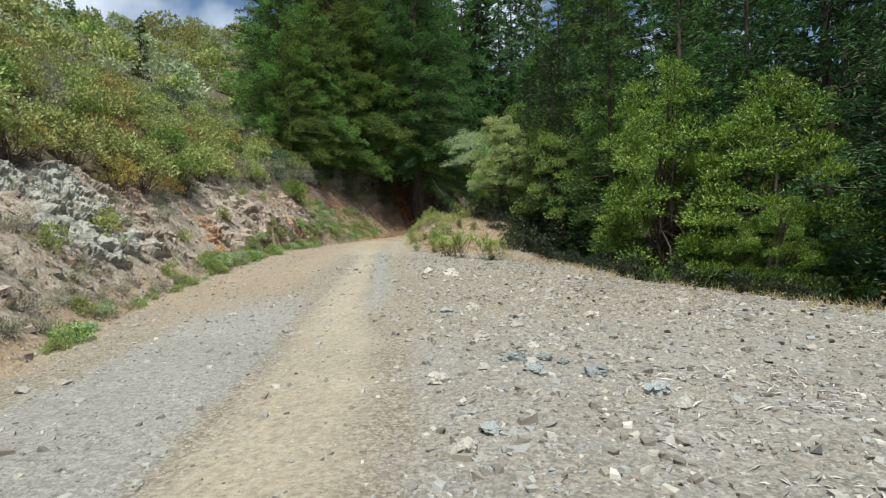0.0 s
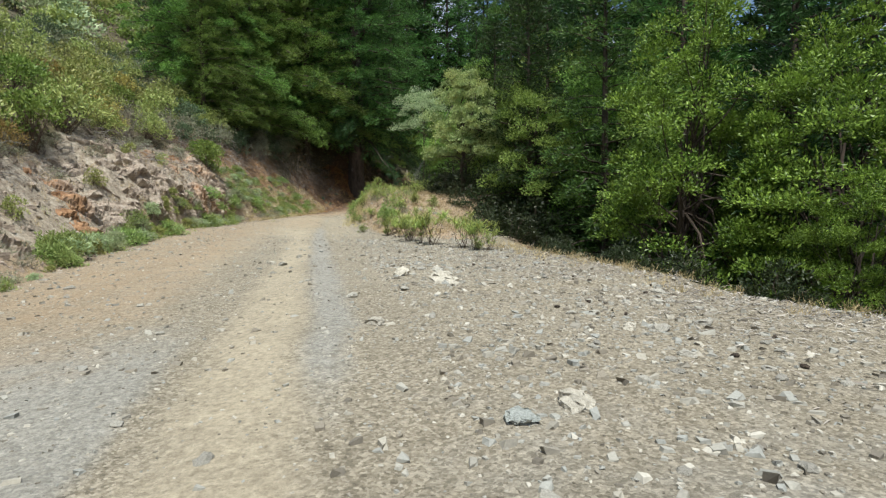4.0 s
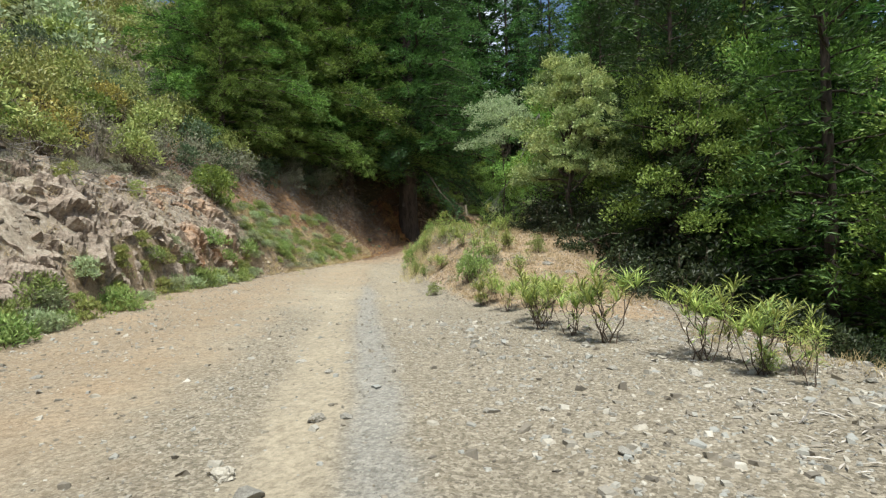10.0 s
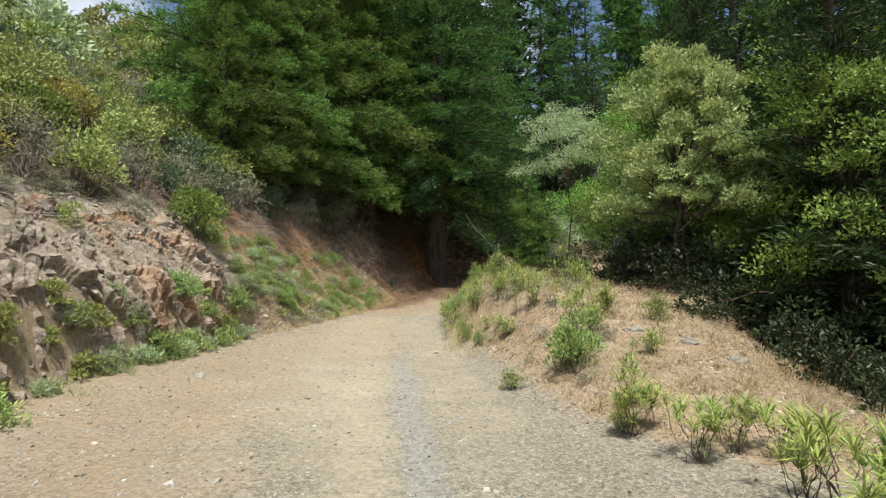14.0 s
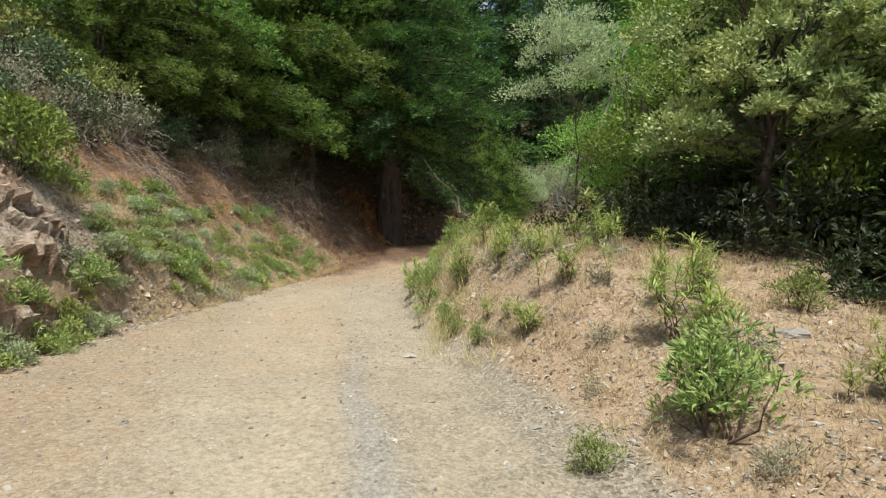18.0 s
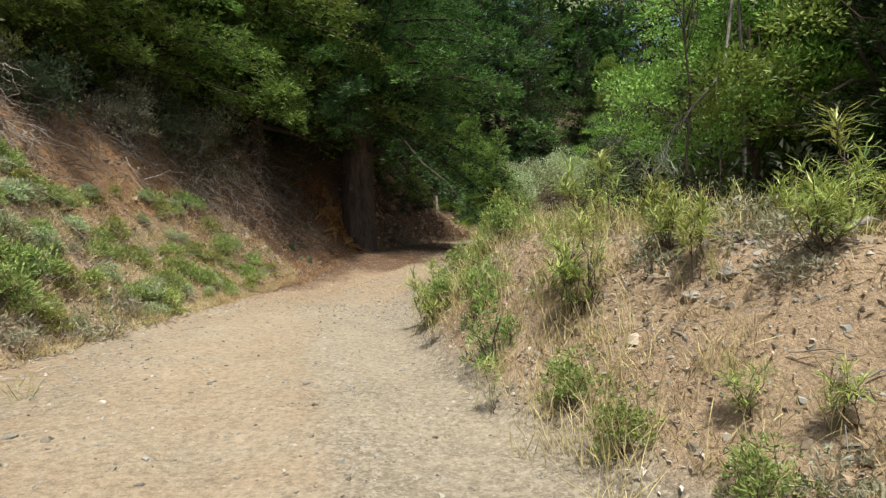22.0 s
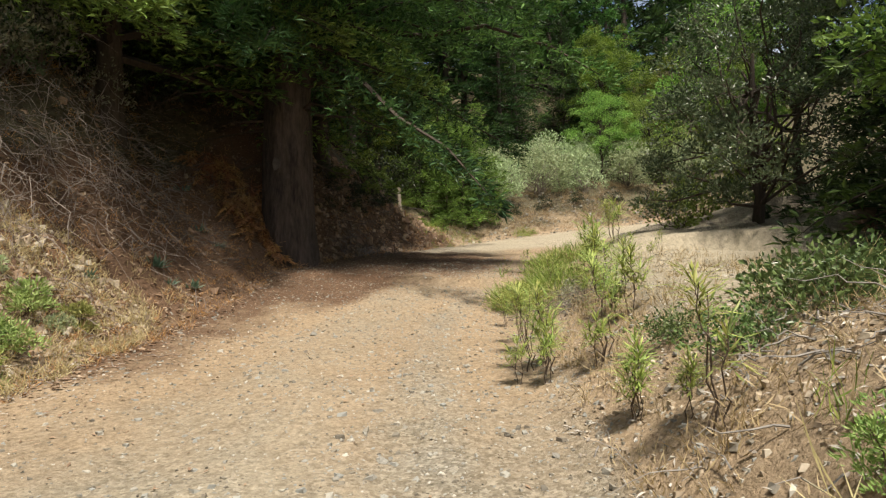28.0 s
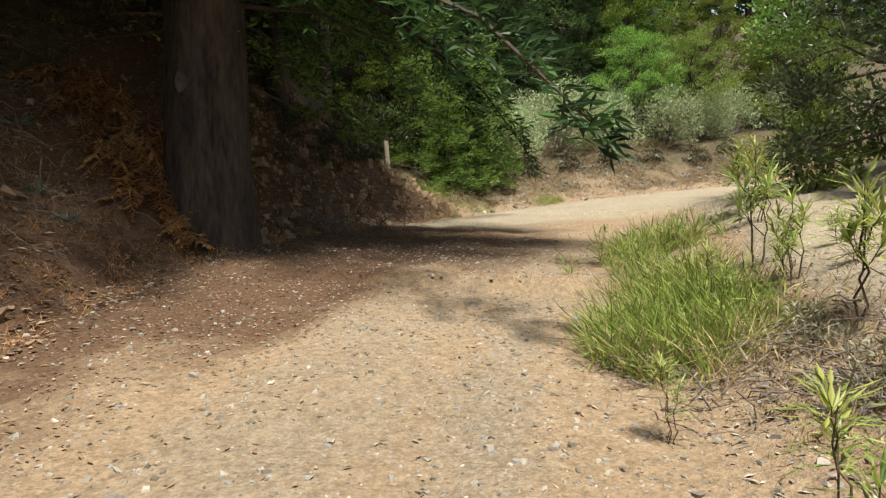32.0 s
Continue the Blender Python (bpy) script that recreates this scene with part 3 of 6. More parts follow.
    rock = ease(0.35, 0.8, o) * (1 - ease(-0.6, 0.6, o - np.interp(s, [5, 18, 24, 30], [4.2, 4.0, 3.2, 2.8]))) * (1 - ease(36, 39, s)) * ease(2, 6, s)
    # slope beyond the bend: grey-brown earth, dimmed further for the trees' shade
    shaded_hill = np.maximum(shaded_hill, 0.55 * ease(63, 65, s) * ease(0.0, 0.8, o))
    return dict(sand=sand, grey=grey, soil=soil, shaded_duff=shaded_duff, shaded_hill=shaded_hill, cut=cut, rock=rock)


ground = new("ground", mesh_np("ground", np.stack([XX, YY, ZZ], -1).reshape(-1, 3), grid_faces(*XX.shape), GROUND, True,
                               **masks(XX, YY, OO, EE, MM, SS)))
tagged(ground, "gravel and dirt forest road with cut bank, earth mound and hillside", "ground", kind="structure")


# ---------------------------------------------------------------- builders for plants and stones
def thing(name, place, label, category, group="", turn=0.0, size=1.0):
    ob = new(name)
    ob.empty_display_size = 0.2
    ob.matrix_basis = pose(*place, 0, 0, turn) @ Matrix.Scale(size, 4)
    return tagged(ob, label, category, group)


def hang(name, mesh, parent, label="", kind=""):
    ob = new(name, mesh)
    ob.parent = parent
    return tagged(ob, label, kind=kind)


class Soup:
    """Collects vertices and quads."""
    def __init__(self):
        self.v, self.f, self.n = [], [], 0

    def add(self, v, f):
        v, f = np.asarray(v, float).reshape(-1, 3), np.asarray(f, int)
        self.v.append(v)
        self.f.append(f + self.n)
        self.n += len(v)

    def tube(self, pts, radii, sides=6, knots=0.0, rng=None):
        pts, radii = np.asarray(pts, float), np.asarray(radii, float)
        d = np.gradient(pts, axis=0)
        d /= np.linalg.norm(d, axis=1, keepdims=True) + 1e-9
        up = np.where(np.abs(d[:, 2:3]) > 0.9, np.array([[1.0, 0, 0]]), np.array([[0, 0, 1.0]]))
        a = np.cross(d, up)
        a /= np.linalg.norm(a, axis=1, keepdims=True) + 1e-9
        b = np.cross(d, a)
        th = np.linspace(0, 2 * math.pi, sides, endpoint=False)
        r = radii[:, None, None] * np.ones((1, sides, 1))
        if rng is not None and knots:
            r = r * (1 + knots * (rng.random((len(pts), sides, 1)) - 0.5))
        ring = pts[:, None] + r * (np.cos(th)[None, :, None] * a[:, None] + np.sin(th)[None, :, None] * b[:, None])
        i = np.arange(len(pts) * sides).reshape(len(pts), sides)
        j = np.roll(i, -1, 1)
        self.add(ring, np.stack([i[:-1], j[:-1], j[1:], i[1:]], -1).reshape(-1, 4))

    def leaves(self, base, along, across, length, width, bend=0.0):
        """Pointed leaves: base points, unit directions, unit side vectors."""
        length, width = np.asarray(length).reshape(-1, 1), np.asarray(width).reshape(-1, 1)
        k = np.cross(along, across)
        mid = base + along * length * 0.45 + k * length * bend
        v = np.stack([base, mid + across * width / 2, base + along * length, mid - across * width / 2], 1)
        self.add(v, np.arange(len(base) * 4).reshape(-1, 4))

    def mesh(self, name, mat, smooth=False):
        return mesh_np(name, np.concatenate(self.v), np.concatenate(self.f), mat, smooth)


def unit(a):
    return a / (np.linalg.norm(a, axis=-1, keepdims=True) + 1e-9)


def side_of(along, rng):
    r = rng.normal(size=along.shape)
    return unit(np.cross(along, r))


def bend_path(p0, p1, rng, n=6, sag=0.0, wild=0.08):
    t = np.linspace(0, 1, n)[:, None]
    p0, p1 = np.asarray(p0, float), np.asarray(p1, float)
    ln = np.linalg.norm(p1 - p0)
    w = rng.normal(size=(n, 3)) * wild * ln * (t * (1 - t) * 2)
    return p0 + (p1 - p0) * t + w + np.array([0, 0, -1]) * sag * ln * t * t


def fir_crown(rng, height, base, radius, limbs, twig_gap=0.3, sprig=0.3, thick=0.1, droop=0.25, top_power=0.8, fans=5, lopside=None):
    """Needle sprays on drooping limbs, and the limbs themselves."""
    leaf, wood = Soup(), Soup()
    for k in range(limbs):
        f = (k + rng.random()) / limbs
        h = base + (height - base) * f ** 1.15
        az = k * 2.399 + rng.normal() * 0.3
        ln = radius * (1 - f) ** top_power * rng.uniform(0.6, 1.15) + 0.35
        if lopside is not None:
            ln *= 1 + lopside[1] * math.cos(az - lopside[0])
        rise = rng.uniform(-0.08, 0.42) * (0.6 + f)
        tip = np.array([math.cos(az) * ln, math.sin(az) * ln, h + rise * ln])
        path = bend_path((0, 0, h), tip, rng, 7, droop * (1.2 - f), 0.04)
        wood.tube(path, np.linspace(0.02 + 0.013 * ln, 0.008, 7), 4 if fans > 3 else 3)
        n = max(4, int(ln / twig_gap))
        s = np.linspace(0.1, 1.0, n) + rng.normal(size=n) * 0.015
        s = np.clip(s, 0, 1)
        at = np.stack([np.interp(s, np.linspace(0, 1, 7), path[:, c]) for c in range(3)], -1)
        go = unit(np.stack([np.interp(s, np.linspace(0, 1, 7), np.gradient(path[:, c])) for c in range(3)], -1))
        lat = unit(np.cross(go, (0, 0, 1.0)))
        for sgn in (-1, 1):
            tl = (0.28 + 0.30 * ln * (1 - s) ** 0.8) * rng.uniform(0.7, 1.2, n)
            td = unit(go * 0.8 + lat * sgn * rng.uniform(0.35, 1.0, (n, 1)) + np.array([0, 0, 1.0]) * rng.uniform(-0.55, 0.45, (n, 1)) + rng.normal(size=(n, 3)) * 0.15)
            m = fans
            q = np.linspace(0.12, 1.0, m)
            b = at[:, None] + td[:, None] * (tl[:, None] * q)[..., None] + np.array([0, 0, -0.16]) * (tl[:, None] * q ** 2)[..., None]
            b = b.reshape(-1, 3) + rng.normal(size=(n * m, 3)) * np.array([0.06, 0.06, 0.11])
            d0 = np.repeat(td, m, 0)
            for s2, up in ((-1, 0.2), (0, 0.65), (1, 0.2)):
                w = unit(d0 + s2 * 0.85 * unit(np.cross(d0, (0, 0, 1.0))) + rng.normal(size=d0.shape) * 0.3 + np.array([0, 0, up]))
                ac = unit(np.cross(w, rng.normal(size=w.shape) * 0.7 + np.array([0, 0, 1.0])))
                leaf.leaves(b, w, ac, sprig * rng.uniform(0.6, 1.2, len(b)), thick * rng.uniform(0.7, 1.2, len(b)), -0.08)
    return leaf, wood


def trunk_mesh(rng, name, height, r0, r1, mat, lean=0.02, sides=14, flare=0.5, knots=0.12):
    s = Soup()
    n = 16
    t = np.linspace(0, 1, n) ** 1.6
    pts = np.stack([np.cumsum(rng.normal(size=n)) * lean * r0, np.cumsum(rng.normal(size=n)) * lean * r0, t * height - 0.5], -1)
    pts[:, :2] -= pts[0, :2]
    rad = r0 + (r1 - r0) * t + flare * r0 * np.exp(-t * height / (1.4 * r0 + 0.2))
    s.tube(pts, rad, sides, knots, rng)
    return s.mesh(name, mat, True)


def clump_plant(rng, centers, radii, count, length, width, lift=0.4, bend=-0.12, limb_from=None, limb_r=0.03, shell=0.55, limb_every=1):
    """Leaves gathered round clump centres, and stems that lead to the clumps."""
    leaf, wood = Soup(), Soup()
    for k, (c, r) in enumerate(zip(centers, radii)):
        c = np.asarray(c, float)
        d = unit(rng.normal(size=(count, 3)))
        d[:, 2] = np.abs(d[:, 2]) * 0.9 - 0.25
        d = unit(d)
        b = c + d * (r * (shell + (1 - shell) * rng.random((count, 1)))) * np.array([1, 1, 0.8])
        w = unit(d + rng.normal(size=d.shape) * 0.6 + np.array([0, 0, lift]))
        leaf.leaves(b, w, side_of(w, rng), length * rng.uniform(0.6, 1.25, count), width * rng.uniform(0.7, 1.2, count), bend)
        if limb_from is not None and k % limb_every == 0:
            p0 = np.asarray(limb_from[k % len(limb_from)], float)
            wood.tube(bend_path(p0, c, rng, 5, -0.05, 0.12), np.linspace(limb_r, limb_r * 0.3, 5), 3 if limb_r < 0.03 else 5)
            for _ in range(1):
                e = c + unit(rng.normal(size=3)) * r * 0.8
                wood.tube(bend_path(c, e, rng, 3, 0, 0.1), np.linspace(limb_r * 0.35, limb_r * 0.12, 3), 3)
    return leaf, wood


def dome_centers(rng, n, rx, ry, rz, low=0.15, hollow=0.5):
    """Uneven points over a dome."""
    a = rng.uniform(0, 2 * math.pi, n)
    h = rng.uniform(low, 1.0, n)
    q = np.sqrt(np.clip(1 - (h * 0.95) ** 2, 0, 1)) * (hollow + (1 - hollow) * rng.random(n) ** 0.5)
    wob = 1 + 0.28 * np.sin(2 * a + rng.uniform(0, 6)) + 0.15 * np.sin(5 * a + rng.uniform(0, 6))
    hz = h * rz * (0.85 + 0.3 * rng.random(n))
    return np.stack([np.cos(a) * q * rx * wob, np.sin(a) * q * ry * wob, hz], -1)


def shrub(name, seed, mats, n, count, size, leaf_len, leaf_w, label, category="shrub", low=0.12, twig=TWIG, squash=1.0, limb_r=0.02, clump=0.34, every=2):
    """A many-stemmed bush about `size` across, standing at the origin."""
    rng = np.random.default_rng(seed)
    c = dome_centers(rng, n, size * 0.42, size * 0.42, size * 0.72 * squash, low)
    r = size * clump * rng.uniform(0.45, 0.8, n)
    starts = np.stack([rng.normal(size=8) * 0.05 * size, rng.normal(size=8) * 0.05 * size, np.full(8, -0.12)], -1)
    leaf, wood = clump_plant(rng, c, r, count, leaf_len, leaf_w, limb_from=starts, limb_r=limb_r, limb_every=every)
    ob = thing(name, (0, 0, -60), label, category)
    hang("branching", wood.mesh(name + "_branching", twig), ob, kind="stuff")
    hang("foliage", leaf.mesh(name + "_foliage", mats), ob, kind="stuff")
    return ob


def settle(ob, x, y, turn=0.0, size=1.0, sink=0.05, tilt=0.0, dz=0.0):
    ob.matrix_basis = pose(x, y, ground_z(x, y) - sink + dz, tilt, 0, turn) @ Matrix.Scale(size, 4)
    return ob


def again(ob, x, y, turn=0.0, size=1.0, sink=0.05, tilt=0.0):
    ob.matrix_basis = Matrix.Identity(4)
    return copy_thing(ob, pose(x, y, ground_z(x, y) - sink, tilt, 0, turn) @ Matrix.Scale(size, 4))


def fill(masters, places, group=""):
    """Set the masters and their copies on the ground at (x, y, turn, size)."""
    for k, (x, y, turn, size) in enumerate(places):
        if k < len(masters):
            continue
        c = again(masters[k % len(masters)], x, y, turn, size)
        if group:
            tagged(c, group=group)
    for ob, (x, y, turn, size) in zip(masters, places):
        settle(ob, x, y, turn, size)
        if group:
            tagged(ob, group=group)


# ---------------------------------------------------------------- firs
def fir(seed, height, base, radius, limbs, r0, label, mat=FIR, lop=None, group="firs of the dark stand", bark=BARK_DARK, **kw):
    rng = np.random.default_rng(seed)
    leaf, wood = fir_crown(rng, height, base, radius, limbs, lopside=lop, **kw)
    ob = thing("fir_tree", (0, 0, -60), label, "tree", group)
    hang("trunk", trunk_mesh(rng, "fir_trunk", height, r0, 0.04, bark), ob, "furrowed brown trunk")
    hang("branching", wood.mesh("fir_branching", BARK_DARK), ob, kind="stuff")
    hang("crown", leaf.mesh("fir_crown", mat), ob, kind="stuff")
    return ob


def furrowed_trunk(seed):
    """A thick trunk with deep upright furrows in its bark and a spreading foot."""
    n, m = 90, 64
    h = np.linspace(0, 1, n)[:, None] ** 1.4 * 34 - 0.6
    th = np.linspace(0, 2 * math.pi, m, endpoint=False)[None]
    r = 0.76 * (1 - (h + 0.6) / 36) + 0.55 * np.exp(-(h + 0.6) / 0.8) * (1 + 0.35 * np.sin(5 * th + 1))
    a = np.minimum(th, 2 * math.pi - th)
    f = fnoise(th * 5 + 0 * h, h * 0.55 + 0 * th, 1.6, 3, seed) * (a > 0.2) + 0.5 * (a <= 0.2)
    r = r * (1 + 0.02 * np.sin(3 * th + h * 0.2)) + 0.075 * (np.abs(f - 0.5) * 2) - 0.03
    x, y = r * np.cos(th) + 0.02 * h * 0, r * np.sin(th)
    i = np.arange(n * m).reshape(n, m)
    j = np.roll(i, -1, 1)
    return mesh_np("furrowed_trunk", np.stack([x, y, h + 0 * th], -1).reshape(-1, 3), np.stack([i[:-1], j[:-1], j[1:], i[1:]], -1).reshape(-1, 4), BARK, True)


# the great fir beside the bend: a bare lower trunk with dead limbs, boughs hanging over the road above
great = fir(1, 34, 6.8, 7.2, 190, 0.72, "great fir with thick furrowed trunk beside the road bend", FIR, (radians(300), 0.2), "", BARK, twig_gap=0.27, sprig=0.24, thick=0.055, fans=7, droop=0.30)
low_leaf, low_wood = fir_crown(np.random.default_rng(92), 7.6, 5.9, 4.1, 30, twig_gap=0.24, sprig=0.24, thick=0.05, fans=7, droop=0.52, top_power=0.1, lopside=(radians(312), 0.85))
# low boughs take the darker needles for the shade beside the trunk
hang("low_foliage", low_leaf.mesh("low_foliage", FIR_SHADE_DARK), great, "boughs hanging over the road, needles darkened for shade", "stuff")
hang("bough_wood", low_wood.mesh("bough_wood", BARK_DARK), great, kind="stuff")
[c for c in great.children if c.name.startswith("trunk")][0].data = furrowed_trunk(1)
settle(great, -2.75, 58.3, 20, dz=-1.1)
rng = np.random.default_rng(91)
for k in range(22):
    s = Soup()
    h, az, ln = rng.uniform(3.4, 8.5), rng.uniform(0, 6.28), rng.uniform(1.2, 3.4)
    path = bend_path((0, 0, h), (math.cos(az) * ln, math.sin(az) * ln, h + rng.uniform(-0.1, 0.5)), rng, 6, 0.22, 0.06)
    s.tube(path, np.linspace(0.05, 0.012, 6), 6)
    for j in range(7):
        p = path[rng.integers(2, 6)]
        s.tube(bend_path(p, p + rng.normal(size=3) * 0.4 + np.array([0, 0, -0.25]), rng, 4, 0.1, 0.1), np.linspace(0.012, 0.003, 4), 4)
    hang("dead_limb", s.mesh("dead_limb", BARK_DARK, True), great)
s = Soup()
t = np.linspace(0, 2 * math.pi, 13)[:-1]
ring = np.stack([0.11 * np.cos(t), 0 * t, (0.17 + 0.03 * np.cos(3 * t)) * np.sin(t)], -1)
s.add(np.concatenate([ring * 1.0, ring * 0.6 + np.array([0, 0.015, 0])]), [(i, (i + 1) % 12, 12 + (i + 1) % 12, 12 + i) for i in range(12)])
s.add(np.concatenate([ring * 0.6 + np.array([0, 0.015, 0]), ring * 0.05 + np.array([0, 0.02, 0])]), [(i, (i + 1) % 12, 12 + (i + 1) % 12, 12 + i) for i in range(12)])
scar = hang("bark_scar", s.mesh("bark_scar", SCAR, True), great, "pale healed scar in the bark")
scar.matrix_basis = great.matrix_basis.inverted() @ pose(-3.08, 57.6, 6.38, 0, 0, -22)

bright = fir(2, 24, 2.2, 7.0, 140, 0.36, "tall fir with bright green branch tips on the bank", FIR_TIP, (radians(305), 0.3), "", twig_gap=0.27, sprig=0.25, thick=0.06, fans=7, droop=0.26)
fill([bright], [(-10.8, 56.6, 0, 1.0), (-6.9, 57.2, 30, 0.85), (-10.8, 49.2, 200, 0.62), (-10.4, 52.6, 10, 0.6), (-12.2, 46.4, 80, 0.5), (-14.0, 50.0, 20, 0.8), (-8.6, 60.4, 120, 0.9)], "firs with bright tips above the cut")
dark_a = fir(3, 26, 1.2, 5.4, 104, 0.33, "tall dark green fir in a dense stand", FIR_SHADE_DARK, twig_gap=0.37, sprig=0.36, thick=0.085, fans=4)
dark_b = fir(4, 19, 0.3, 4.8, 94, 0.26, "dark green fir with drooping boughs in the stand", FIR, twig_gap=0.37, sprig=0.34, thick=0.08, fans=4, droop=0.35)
# dark needles put the shade at the forest edge into this fir
dark_c = fir(5, 13, 0.2, 3.8, 80, 0.17, "young fir with boughs down to the ground", FIR_SHADE_DARK, twig_gap=0.3, sprig=0.24, thick=0.055, fans=6)
tall = fir(8, 27, 8.5, 4.6, 70, 0.27, "slim fir with a tall bare trunk behind the bend", FIR, None, "bare-trunked firs behind the bend", twig_gap=0.37, sprig=0.34, thick=0.08, fans=4)
fill([tall], [(-1.48, 62.6, 0, 1.0), (0.6, 69.5, 50, 0.9), (2.6, 73.0, 100, 1.0), (-3.4, 69.0, 160, 1.1), (7.5, 76, 20, 1.0), (-0.8, 75, 200, 1.0), (13.5, 82, 0, 0.9), (20, 84, 70, 0.9)])
fill([dark_a, dark_b, dark_c], [
    (-5.2, 66.5, 0, 1.1), (8.6, 47.6, 80, 0.85), (6.4, 34.2, 10, 0.95), (-11.6, 60.5, 200, 1.0), (-7.4, 60.2, 40, 1.0), (10.5, 37, 70, 1.2),
    (-15.5, 63, 140, 0.8), (8.6, 42.5, 250, 1.0), (5.9, 39.8, 300, 0.8), (12.5, 51, 20, 0.9), (12.5, 31, 100, 1.1), (12.5, 24, 210, 1.3),
    (13.5, 46, 60, 1.15), (16, 38, 160, 1.2), (13.0, 15.6, 33, 1.1), (17, 26, 280, 1.1), (15, 14, 10, 1.1), (11.5, 8.5, 240, 0.9),
    (-8, 69, 15, 1.0), (8.6, 30.0, 222, 0.8), (18, 56, 130, 1.1), (20, 47, 5, 1.2), (-9.6, 64.0, 300, 1.0),
    (-14.5, 70, 310, 1.1), (-20.5, 66, 95, 0.8), (-4.6, 62.2, 20, 0.62), (8.0, 36.5, 45, 1.0), (-17.5, 58, 200, 0.7), (6.9, 44.5, 70, 0.7), (-6.4, 61.5, 70, 0.7),
    (9.0, 77, 0, 0.8), (13, 78, 0, 0.8), (17, 78.5, 30, 0.7), (11, 76, 60, 0.6), (21, 79, 60, 0.8), (-9.6, 58.6, 20, 0.85), (-3.8, 64.2, 0, 0.8), (-6.6, 65.0, 60, 0.8), (-8.2, 61.2, 200, 0.9)])
bend_fir = fir(9, 6.0, 0.1, 1.9, 60, 0.09, "small bright green fir beside the marker post", FIR_TIP, None, "small firs by the post", twig_gap=0.2, sprig=0.24, thick=0.05, fans=4, droop=0.2)
fill([bend_fir], [(5.5, 67.5, 0, 0.8), (4.5, 66.9, 80, 0.6), (6.4, 68.4, 200, 0.85), (3.6, 68.2, 30, 0.7), (5.0, 69.7, 300, 0.95)])
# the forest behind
far_a = fir(6, 25, 0.5, 5.4, 46, 0.3, "dark fir in the forest behind", FIR_SHADE_DARK, group="firs of the forest behind", twig_gap=0.6, sprig=0.95, thick=0.26, fans=2)
far_b = fir(7, 18, 0.3, 4.8, 42, 0.25, "green fir in the forest behind", FIR, group="firs of the forest behind", twig_gap=0.6, sprig=0.95, thick=0.26, fans=2)
spots = []
for x0, x1, y0, y1, n, gap in ((17, 34, -4, 66, 26, 4.0), (-24, 6, 76, 98, 22, 4.5), (6, 48, 82, 104, 20, 5.0), (34, 70, 0, 70, 14, 7.0)):
    k = 0
    while k < n:
        x, y = rng.uniform(x0, x1), rng.uniform(y0, y1)
        gap *= 0.995
        if all((x - p[0]) ** 2 + (y - p[1]) ** 2 > gap * gap for p in spots) and not (bank_coords(np.array([x]), np.array([y]))[0][0] < 3 and y > 56 and x > 2):
            spots.append((x, y, rng.uniform(0, 360), rng.uniform(0.75, 1.2)))
            k += 1
fill([far_a, far_b], spots + [(-30, 58, 0, 0.25), (-47, 74, 0, 0.3), (-24, 24, 0, 0.35), (-28, 30, 80, 0.35)])


# ---------------------------------------------------------------- broad-leaved trees
def broad_tree(seed, height, rx, base, n, count, leaf_len, leaf_w, mat, r0, label, clump=0.85, name="tree", lean=(0, 0), squash=1.0):
    rng = np.random.default_rng(seed)
    c = dome_centers(rng, n, rx, rx, (height - base) * squash, 0.02, 0.45) + np.array([lean[0], lean[1], base])
    r = clump * rng.uniform(0.55, 1.1, n)
    t = np.linspace(0.1, 0.75, 7)
    starts = np.stack([lean[0] * t * 0.6, lean[1] * t * 0.6, np.linspace(max(0.07 * height, 0.8 * base), max(0.55 * height, base + 0.5), 7)], -1)
    leaf, wood = clump_plant(rng, c, r, count, leaf_len, leaf_w, limb_from=starts, limb_r=r0 * 0.3, shell=0.35, limb_every=3)
    s = Soup()
    s.tube(bend_path((0, 0, -0.5), (lean[0] * 0.5, lean[1] * 0.5, height * 0.72), rng, 9, 0, 0.03), np.linspace(r0, r0 * 0.3, 9), 9, 0.15, rng)
    ob = thing(name, (0, 0, -60), label, "tree")
    hang("trunk", s.mesh(name + "_trunk", BARK_DARK, True), ob)
    hang("branching", wood.mesh(name + "_branching", BARK_DARK), ob, kind="stuff")
    hang("crown", leaf.mesh(name + "_crown", mat), ob, kind="stuff")
    return ob


edge_tree = broad_tree(11, 9.4, 3.1, 0.0, 185, 260, 0.125, 0.065, BROAD, 0.14, "bushy bright green young tree at the turnout's edge", 0.75, "edge_tree")
fill([edge_tree], [(8.9, 24.2, 0, 1.0), (12.2, 21.6, 130, 1.05), (10.4, 18.9, 60, 0.5), (22.0, 73.5, 40, 0.75), (25.5, 71.5, 100, 0.7), (1.6, 72.6, 20, 0.62), (4.4, 74.8, 90, 0.75), (-0.8, 71.4, 140, 0.5), (19.0, 76.5, 200, 0.9), (29, 74, 10, 0.9)], "bushy bright green trees")
oak = broad_tree(12, 6.6, 1.95, 2.0, 120, 300, 0.11, 0.06, OAK, 0.13, "oak with pale yellow-green new leaves behind the mound", 0.55, "oak_tree")
settle(oak, 3.45, 36.0, 0, 0.9)
dusk_oak = broad_tree(13, 6.2, 3.0, 0.4, 130, 150, 0.12, 0.06, DARK_BROAD, 0.16, "spreading dark-leaved oak at the edge of the clearing", 0.7, "live_oak")
settle(dusk_oak, 8.3, 53.2, 0, 0.95)
green_tree = broad_tree(14, 6.4, 2.2, 1.9, 90, 240, 0.095, 0.05, FRESH, 0.11, "fresh green small tree at the forest edge", 0.65, "small_tree")
